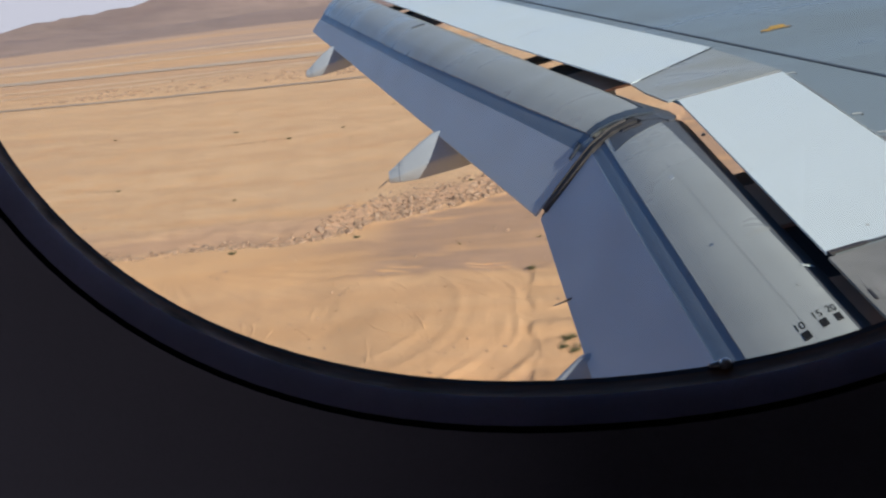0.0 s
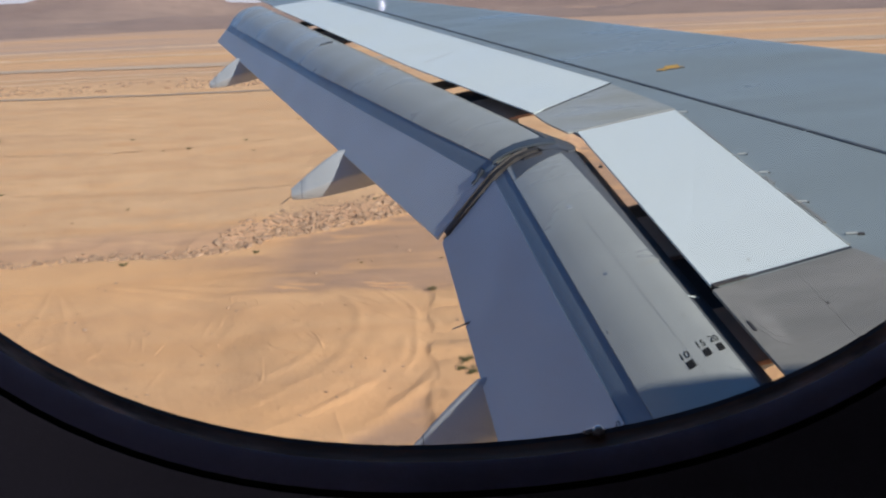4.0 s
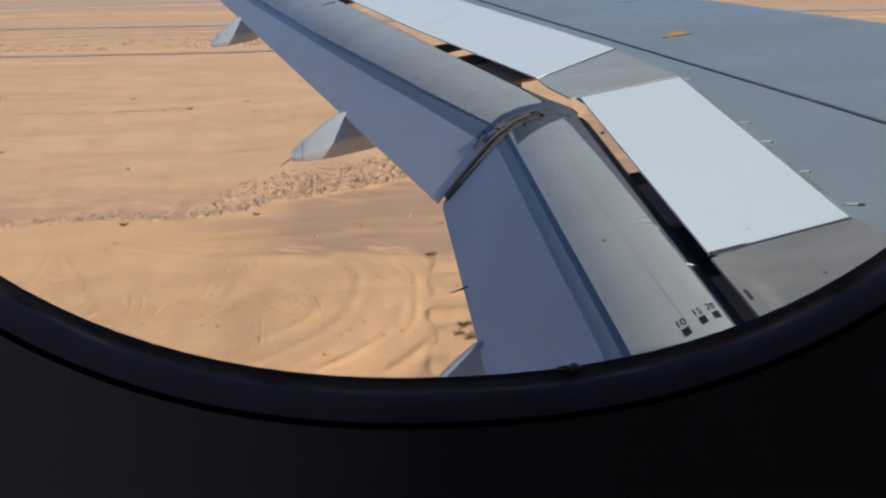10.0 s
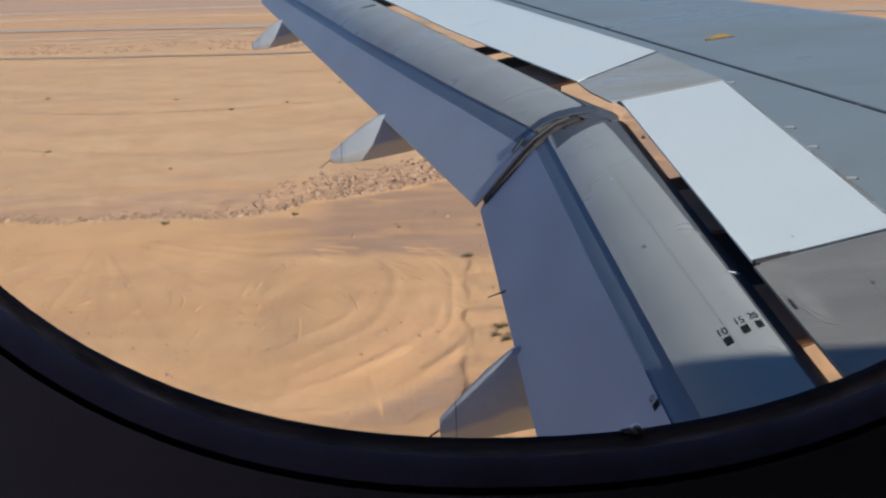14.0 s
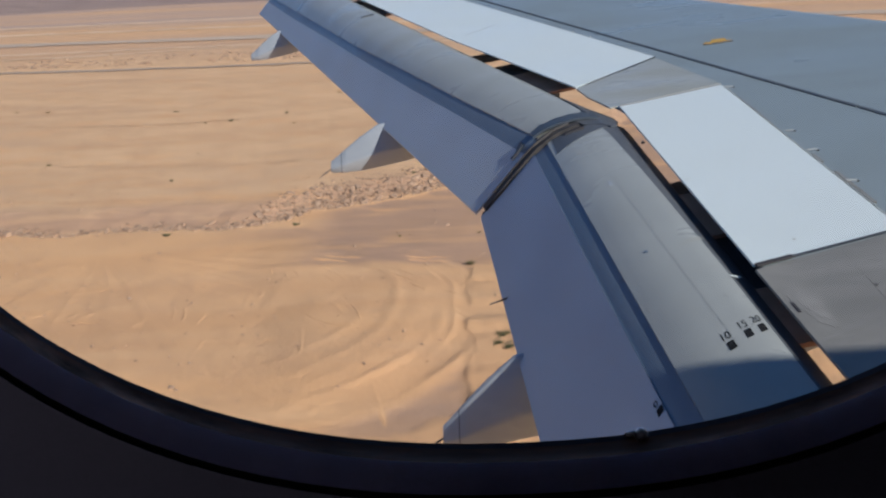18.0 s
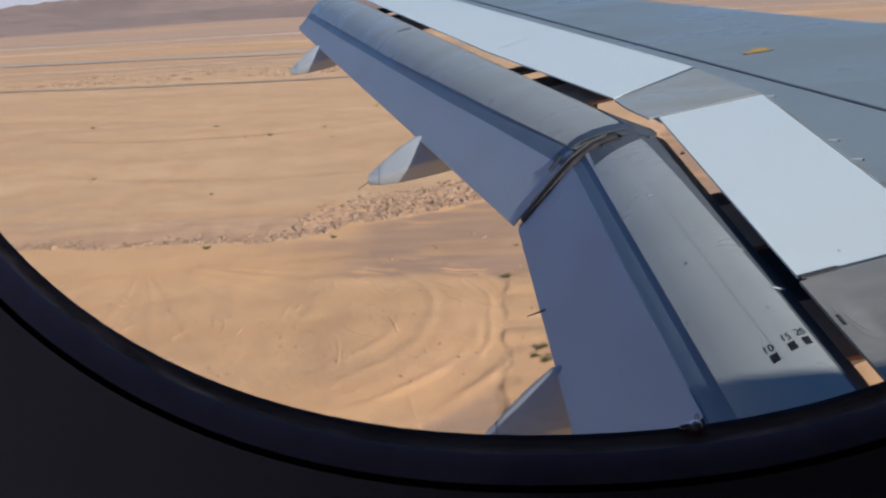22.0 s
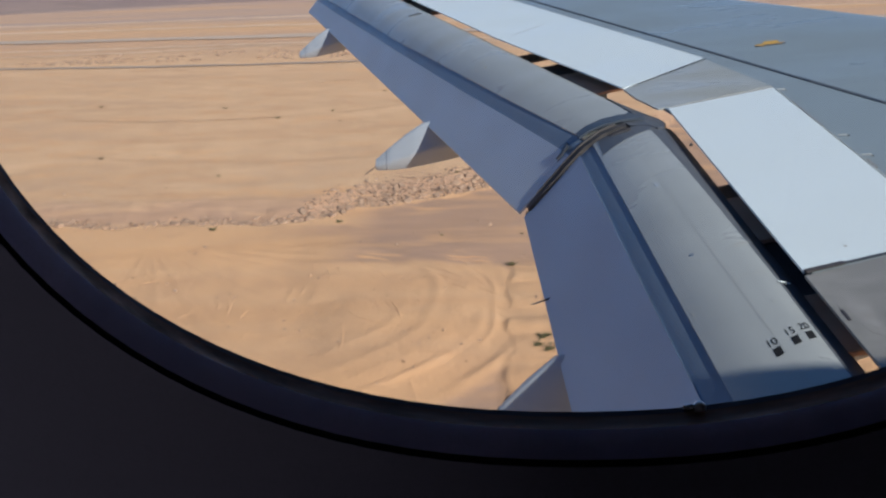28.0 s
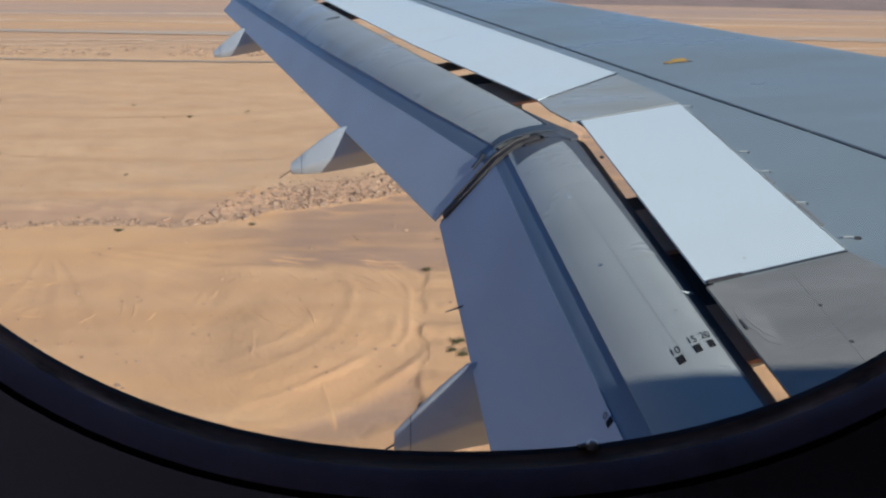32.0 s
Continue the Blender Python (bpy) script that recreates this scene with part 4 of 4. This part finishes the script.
def ground_spokes():
    """Directions of the ground's grid, close together where the flight line looks down on it."""
    out = [radians(90 - 30 + 74 * i / 460) for i in range(460)]
    out += [radians(134 + (420 - 134) * i / 80) for i in range(80)]
    return out


spokes = ground_spokes()
radii = [14 * (88 / 14) ** (i / 12) for i in range(12)] + [88 * (300 / 88) ** (i / 235) for i in range(235)] + [300 * (4850 / 300) ** (i / 110) for i in range(111)]
SPOKES = len(spokes)
verts, faces, soil, hard = [(0, 0, GROUND)], [], [0.0], [0.0]
for r in radii:
    for a in spokes:
        x, y = r * math.cos(a), r * math.sin(a)
        z, s, p = ground_parts(x, y)
        verts.append((x, y, z))
        soil.append(s)
        hard.append(p)
for j in range(SPOKES):
    faces.append((0, 1 + j, 1 + (j + 1) % SPOKES))
for i in range(len(radii) - 1):
    for j in range(SPOKES):
        a, b = 1 + i * SPOKES + j, 1 + i * SPOKES + (j + 1) % SPOKES
        faces.append((a, a + SPOKES, b + SPOKES, b))
ground = tagged(sheet("ground", verts, faces, SAND, smooth=80), "pale orange desert sand below a stony brown plateau", "ground", kind="structure")
for kind_name, values in (("soil", soil), ("pan_gaps", hard)):
    ground.data.attributes.new(kind_name, "FLOAT", "POINT").data.foreach_set("value", values)


def ribbon(name, points, width, mat, up, parent=None, label="", crown=0.0, ragged=0.0):
    """A strip along a line over the ground, with an optional raised crown."""
    pts = [Vector((x, y, 0)) for x, y in points]
    dense = []
    for a, b in zip(pts, pts[1:]):
        k = max(2, int((b - a).length / 6))
        dense += [a.lerp(b, i / k) for i in range(k)]
    dense.append(pts[-1])
    verts, faces = [], []
    for i, p in enumerate(dense):
        d = (dense[min(i + 1, len(dense) - 1)] - dense[max(i - 1, 0)]).normalized()
        s = Vector((-d.y, d.x, 0))
        end = min(1.0, 5 * i / len(dense) + 0.05, 5 * (len(dense) - 1 - i) / len(dense) + 0.05) if ragged > 0.5 else 1.0
        for f in (-1, -0.45, 0, 0.45, 1):
            w = end * width / 2 * (1 + ragged * noise.noise(Vector((p.x * 0.08, p.y * 0.08, f * 3))))
            q = p + s * f * w
            verts.append((q.x, q.y, ground_z(q.x, q.y) + up + end * crown * (1 - abs(f)) * (1 + ragged * noise.noise(q * 0.2))))
    for i in range(len(dense) - 1):
        for j in range(4):
            a = i * 5 + j
            faces.append((a, a + 1, a + 6, a + 5))
    return sheet(name, verts, faces, mat, parent, label, 60)


def bend(points, n=8):
    """A smooth line through the points."""
    out = []
    for i in range(len(points) - 1):
        p0, p1, p2, p3 = (Vector(points[min(max(k, 0), len(points) - 1)]) for k in (i - 1, i, i + 1, i + 2))
        for k in range(n):
            t = k / n
            q = 0.5 * (2 * p1 + (p2 - p0) * t + (2 * p0 - 5 * p1 + 4 * p2 - p3) * t * t + (3 * p1 - p0 - 3 * p2 + p3) * t ** 3)
            out.append((q.x, q.y))
    return out + [tuple(points[-1])]


tagged(ribbon("road", bend([(-1400, 690), (-800, 590), (-400, 545), (-100, 530), (200, 538), (700, 570), (1300, 640)]), 8, ASPHALT, 0.35, crown=0.1), "narrow dusty asphalt desert road", "road", kind="structure")
tagged(ribbon("service_road", bend([(-640, 70), (-600, 200), (-560, 330), (-530, 470), (-520, 552)]), 7, ASPHALT, 0.3, crown=0.1), "straight dusty side road down to the desert road", "road", kind="structure")
tagged(ribbon("taxiway", bend([(-1700, 1010), (-900, 900), (-400, 830), (0, 800), (500, 790), (1300, 760)]), 46, TAXI, 0.5, ragged=0.35), "far dusty grey taxiway strip", "taxiway", kind="structure")
for off, y0, w in ((0, 985, 26), (-300, 1180, 34), (250, 690, 12), (-150, 640, 9)):
    line = [(-1500 + 300 * i + off, y0 + 60 * noise.noise(Vector((i * 0.7, y0, 0))) + 9 * abs(i - 4)) for i in range(10)]
    tagged(ribbon("sand_streak", bend(line), w, PALE_SAND, 0.25, ragged=0.9), "long pale streak of drifted sand", "sand", kind="stuff")

track = tagged(new("wheel_tracks"), "faint wheel ruts curving over the stony plateau", "track", kind="structure")
for line in ([(-150, 262), (-100, 246), (-52, 243), (-8, 258), (30, 300), (52, 380)], [(-190, 330), (-120, 318), (-60, 330), (0, 372), (40, 440)], [(-120, 420), (-60, 436), (20, 430), (90, 452)]):
    for side in (-1.0, 1.0):
        ribbon("rut", bend([(x + side * 0.5, y + side) for x, y in line]), 0.8, DIRT, 0.06, track, ragged=0.9, crown=0.03)

# low windrows and blade marks pushed up in the loose sand
rnd = random.Random(5)
rows_of_sand = tagged(new("sand_windrows"), "low windrows and blade marks in the loose sand", "sand ridge", kind="stuff")
for i in range(58):
    if i < 46:
        a = radians(rnd.uniform(196, 352))
        r0 = rnd.uniform(8, 40)
        length, turn = rnd.uniform(3, 11), rnd.gauss(0, 0.03)
        x, y = -38 + r0 * 1.5 * math.cos(a), 160 + r0 * math.sin(a)
    else:
        x, y, a = rnd.uniform(-90, 5), rnd.uniform(104, 160), rnd.gauss(-0.9, 0.5)
        length, turn = rnd.uniform(4, 14), rnd.gauss(0, 0.05)
    if y > foot(x) - 9 or y < 100 or x < -72:
        continue
    pts = []
    for k in range(9):
        pts.append((x, y))
        x, y, a = x + math.cos(a) * length / 8, y + math.sin(a) * length / 8, a + turn * length / 8
    w, h = rnd.uniform(0.5, 1.1), rnd.uniform(0.05, 0.13)
    for off in ((0, 2.1) if i % 4 == 0 else (0,)):
        ribbon("ridge", [(px - off * math.sin(a), py + off * math.cos(a)) for px, py in pts], w, SAND, 0.0, rows_of_sand, "", crown=h, ragged=0.9)


# ---- stones, rubble and shrubs ----
def stone_mesh(seed, size, fine):
    """An angular broken stone: a block cut by slanting planes."""
    rnd = random.Random(seed)
    bm = bmesh.new()
    bmesh.ops.create_cube(bm, size=2 * size)
    for k in range(9 if fine else 4):
        n = Vector((rnd.uniform(-1, 1), rnd.uniform(-1, 1), rnd.uniform(-0.5, 1))).normalized()
        got = bmesh.ops.bisect_plane(bm, geom=bm.verts[:] + bm.edges[:] + bm.faces[:], plane_co=n * size * rnd.uniform(0.72, 1.0), plane_no=n, clear_outer=True)
        edges = [e for e in got["geom_cut"] if isinstance(e, bmesh.types.BMEdge)]
        if edges:
            bmesh.ops.contextual_create(bm, geom=edges)
    for v in bm.verts:
        v.co = Vector((v.co.x * 1.25, v.co.y * 0.9, v.co.z * 0.7 + size * 0.3))
    me = bpy.data.meshes.new("stone")
    bm.to_mesh(me)
    bm.free()
    me.materials.append(ROCK)
    return me


stones = [stone_mesh(i, 0.5, True) for i in range(8)]
chips = [stone_mesh(i + 40, 0.5, False) for i in range(6)]


def thick_with_stones(x):
    """How densely the scarp is strewn at x."""
    lump = 0.5 + 0.5 * noise.noise(Vector((x * 0.09, 1.0, 0)))
    return (0.35 + 0.65 * ease((x + 52) / 14) * ease((8 - x) / 8)) * (0.35 + 0.9 * lump)


def bank_spot(rnd):
    """A place on the scarp."""
    while True:
        x = rnd.uniform(-140, 45)
        if rnd.random() < thick_with_stones(x):
            break
    deep = 5 + 16 * ease((x + 52) / 14) * ease((14 - x) / 10)
    return x, foot(x) - 1.5 + deep * min(1.0, abs(rnd.gauss(0.28, 0.3)))


def laid(x, y, k, rnd):
    return Matrix.LocRotScale((x, y, ground_z(x, y) - 0.12 * k), Euler((rnd.uniform(-0.5, 0.5), rnd.uniform(-0.5, 0.5), rnd.uniform(0, 6.3))), (k, k * rnd.uniform(0.8, 1.2), k * rnd.uniform(0.75, 1.1)))


rnd = random.Random(11)
for i in range(190):
    if i < 150:
        x, y = bank_spot(rnd)
        k = rnd.uniform(1.0, 2.2)
        if i % 30 == 7:
            k = 2.6
    else:
        x, y = rnd.uniform(-150, 40), 104 * (3.6 ** rnd.random())
        k = rnd.uniform(0.4, 1.0)
    s = new("stone", stones[i % 8])
    s.matrix_world = laid(x, y, k, rnd)
    tagged(s, "large broken tan boulder in the rubble bank" if k > 1.4 else "brown broken stone lying on the sand", "stone", "desert stones")


def heap(name, spots, label):
    """Loose stones too many to count, as one."""
    verts, faces = [], []
    for i, (x, y, k) in enumerate(spots):
        src = chips[i % 6]
        m = laid(x, y, k, rnd)
        o = len(verts)
        verts += [m @ v.co for v in src.vertices]
        faces += [tuple(o + j for j in p.vertices) for p in src.polygons]
    return tagged(sheet(name, verts, faces, ROCK), label, "rubble", kind="stuff")


spots = []
for i in range(2300):
    x, y = bank_spot(rnd)
    spots.append((x, y, rnd.uniform(0.2, 0.85)))
heap("rubble", spots, "bank of loose tan rubble below the plateau")
spots = []
for i in range(420):
    x, y = rnd.uniform(-330, -40), 560 + 70 * abs(rnd.gauss(0, 0.6))
    if noise.noise(Vector((x * 0.02, y * 0.02, 0))) > -0.1:
        spots.append((x, y, rnd.uniform(0.8, 2.4)))
heap("rubble", spots, "far patch of dark stones on the plateau")
spots = [(rnd.uniform(-150, 45), 100 * (3.0 ** rnd.random()), rnd.uniform(0.14, 0.48)) for i in range(900)]
heap("pebbles", spots, "small stones strewn over the sand")
spots = [(560 + rnd.gauss(0, 13), 112 + rnd.gauss(0, 7), rnd.uniform(0.4, 1.5)) for i in range(520)]
heap("rubble", spots, "dumped heap of grey broken stone")


def shrub(seed):
    rnd = random.Random(seed)
    top = new("desert_shrub")
    tagged(top, "low dry olive-green desert shrub", "shrub", "desert shrubs")
    vs, fs, tv, tf = [], [], [], []
    for b in range(13):
        a, lean = rnd.uniform(0, 6.3), rnd.uniform(0.3, 1.2)
        tip = Vector((math.cos(a) * lean, math.sin(a) * lean, rnd.uniform(0.35, 0.85)))
        o = len(tv)
        tv += [(0.04, 0, 0), (-0.02, 0.035, 0), (-0.02, -0.035, 0), tuple(tip)]
        tf += [(o, o + 1, o + 3), (o + 1, o + 2, o + 3), (o + 2, o, o + 3)]
        for j in range(34):
            c = tip * rnd.uniform(0.35, 1.05) + Vector((rnd.gauss(0, 0.16), rnd.gauss(0, 0.16), rnd.gauss(0, 0.1)))
            q = Euler((rnd.uniform(0, 6), rnd.uniform(0, 6), rnd.uniform(0, 6))).to_matrix()
            s = rnd.uniform(0.06, 0.14)
            o = len(vs)
            vs += [c + q @ Vector(p) for p in ((-s, 0, 0), (0, -s * 0.45, 0), (s, 0, 0.02), (0, s * 0.45, 0))]
            fs.append((o, o + 1, o + 2, o + 3))
    sheet("twigs", tv, tf, TWIG, top)
    sheet("foliage", vs, fs, LEAF, top)
    return top


kinds = [shrub(i) for i in range(3)]
rnd = random.Random(33)
spots = []
for i in range(90):
    if i < 14:
        x, y = rnd.gauss(13, 4), rnd.gauss(119, 7)
        k = rnd.uniform(0.5, 1.1)
    elif i < 46:
        x, y, k = rnd.uniform(-190, 60), 135 * (2.9 ** rnd.random()), rnd.uniform(0.4, 1.2)
    else:
        x, y, k = 270 + rnd.gauss(0, 14), 122 + rnd.gauss(0, 6), rnd.uniform(0.6, 1.9)
    spots.append((x, y, k))
for i, (x, y, k) in enumerate(spots):
    m = pose(x, y, ground_z(x, y) - 0.03, 0, 0, rnd.uniform(0, 360))
    if i < 3:
        ob = kinds[i]
        ob.matrix_world = m
    else:
        ob = copy_thing(kinds[i % 3], m)
    ob.scale = (k, k, k * 0.8)

# ---- airfield ahead of the aircraft: runway, its paint and the white edge markers ----
RUN = -55.0 + 0.9
runway = tagged(slab("runway", [(1000, -34, RUN), (3600, -34, RUN), (3600, 30, RUN), (1000, 30, RUN)], 3.0, ASPHALT), "grey-brown asphalt runway with white paint", "runway", kind="structure")


def paint(name, x0, x1, y0, y1):
    slab(name, [(x0, y0, RUN + 0.015), (x1, y0, RUN + 0.015), (x1, y1, RUN + 0.015), (x0, y1, RUN + 0.015)], 0.012, MARKER_WHITE, runway)


for y in (22.0, -22.9):
    paint("edge_line", 1040, 3560, y, y + 0.9)
for j in range(6):
    for side in (1, -1):
        y = side * (3.0 + 3.2 * j) - 0.9
        paint("threshold_stripe", 1046, 1076, y, y + 1.8)
for i in range(24):
    paint("centre_line", 1110 + 50 * i, 1140 + 50 * i, -0.45, 0.45)

marker = tagged(new("edge_marker"), "small white cone marker beside the runway", "marker", "runway markers")
ring = [(math.cos(2 * math.pi * i / 10), math.sin(2 * math.pi * i / 10)) for i in range(10)]
loft("cone", [[Vector((c * r, s * r, z)) for c, s in ring] for r, z in ((0.40, 0.1), (0.32, 0.4), (0.18, 0.9), (0.1, 1.0))], MARKER_WHITE, marker)
loft("base", [[Vector((c * r, s * r, z)) for c, s in ring] for r, z in ((0.55, -0.2), (0.55, 0.08), (0.48, 0.12))], ROCK, marker)
for i in range(60):
    x, y = (1010 + 9 * i, 52.0) if i < 46 else (1010 + 5.0 * (i - 46), 52.0 + 12 * (i - 45))
    m = pose(x, y, ground_z(x, y))
    if i == 0:
        marker.matrix_world = m
    else:
        copy_thing(marker, m)


# ---- added glowing ring painted as horizon haze, far behind the hills ----
haze = bpy.data.materials.new("glowing_horizon_haze")
haze.use_nodes = True
air = haze.node_tree.nodes.new("ShaderNodeEmission")
air.inputs[0].default_value, air.inputs[1].default_value = (0.60, 0.60, 0.70, 1), 0.95
haze.node_tree.links.new(air.outputs[0], haze.node_tree.nodes["Material Output"].inputs[0])
ring = [(4840 * math.cos(2 * math.pi * i / 120), 4840 * math.sin(2 * math.pi * i / 120)) for i in range(120)]
low_sky = sheet("backdrop", [(x, y, z) for z in (-140, 520) for x, y in ring], [(i, (i + 1) % 120, 120 + (i + 1) % 120, 120 + i) for i in range(120)], haze, smooth=60)
tagged(low_sky, "pale glowing backdrop painted as haze over the horizon", "sky", kind="structure")


# ---- far hills, distance haze in their colour ----
def hills(name, dist, a0, a1, height, deep, seed, label):
    """A ridge of eroded hills along an arc round the place."""
    cols, rows_ = 220, 14
    vs, fs = [], []
    for j in range(rows_):
        f = j / (rows_ - 1)
        for i in range(cols):
            a = radians(a0 + (a1 - a0) * i / (cols - 1))
            d = dist + deep * f
            x, y = d * math.sin(a), d * math.cos(a)
            env = math.sin(math.pi * f) * min(1, 6 * i / cols, 6 * (1 - i / cols))
            p = Vector((x * 0.0016 + seed, y * 0.0016, seed * 2.1))
            h = height * env * max(0, 0.55 + 0.75 * noise.fractal(p, 0.9, 2.1, 5))
            h += height * 0.22 * env * noise.ridged_multi_fractal(p * 5, 0.9, 2.0, 4, 1.0, 2.0)
            vs.append((x, y, ground_z(x, y) - 3 + h))
    for j in range(rows_ - 1):
        for i in range(cols - 1):
            a = j * cols + i
            fs.append((a, a + 1, a + cols + 1, a + cols))
    return tagged(sheet(name, vs, fs, HILL, smooth=50), label, "hill", kind="structure")


hills("hill_range_near", 1900, -75, 70, 32, 700, 1.7, "low mauve-brown eroded desert hills")
hills("hill_range_far", 3000, -80, 75, 82, 1300, 5.3, "far mauve-brown mountain ridge")
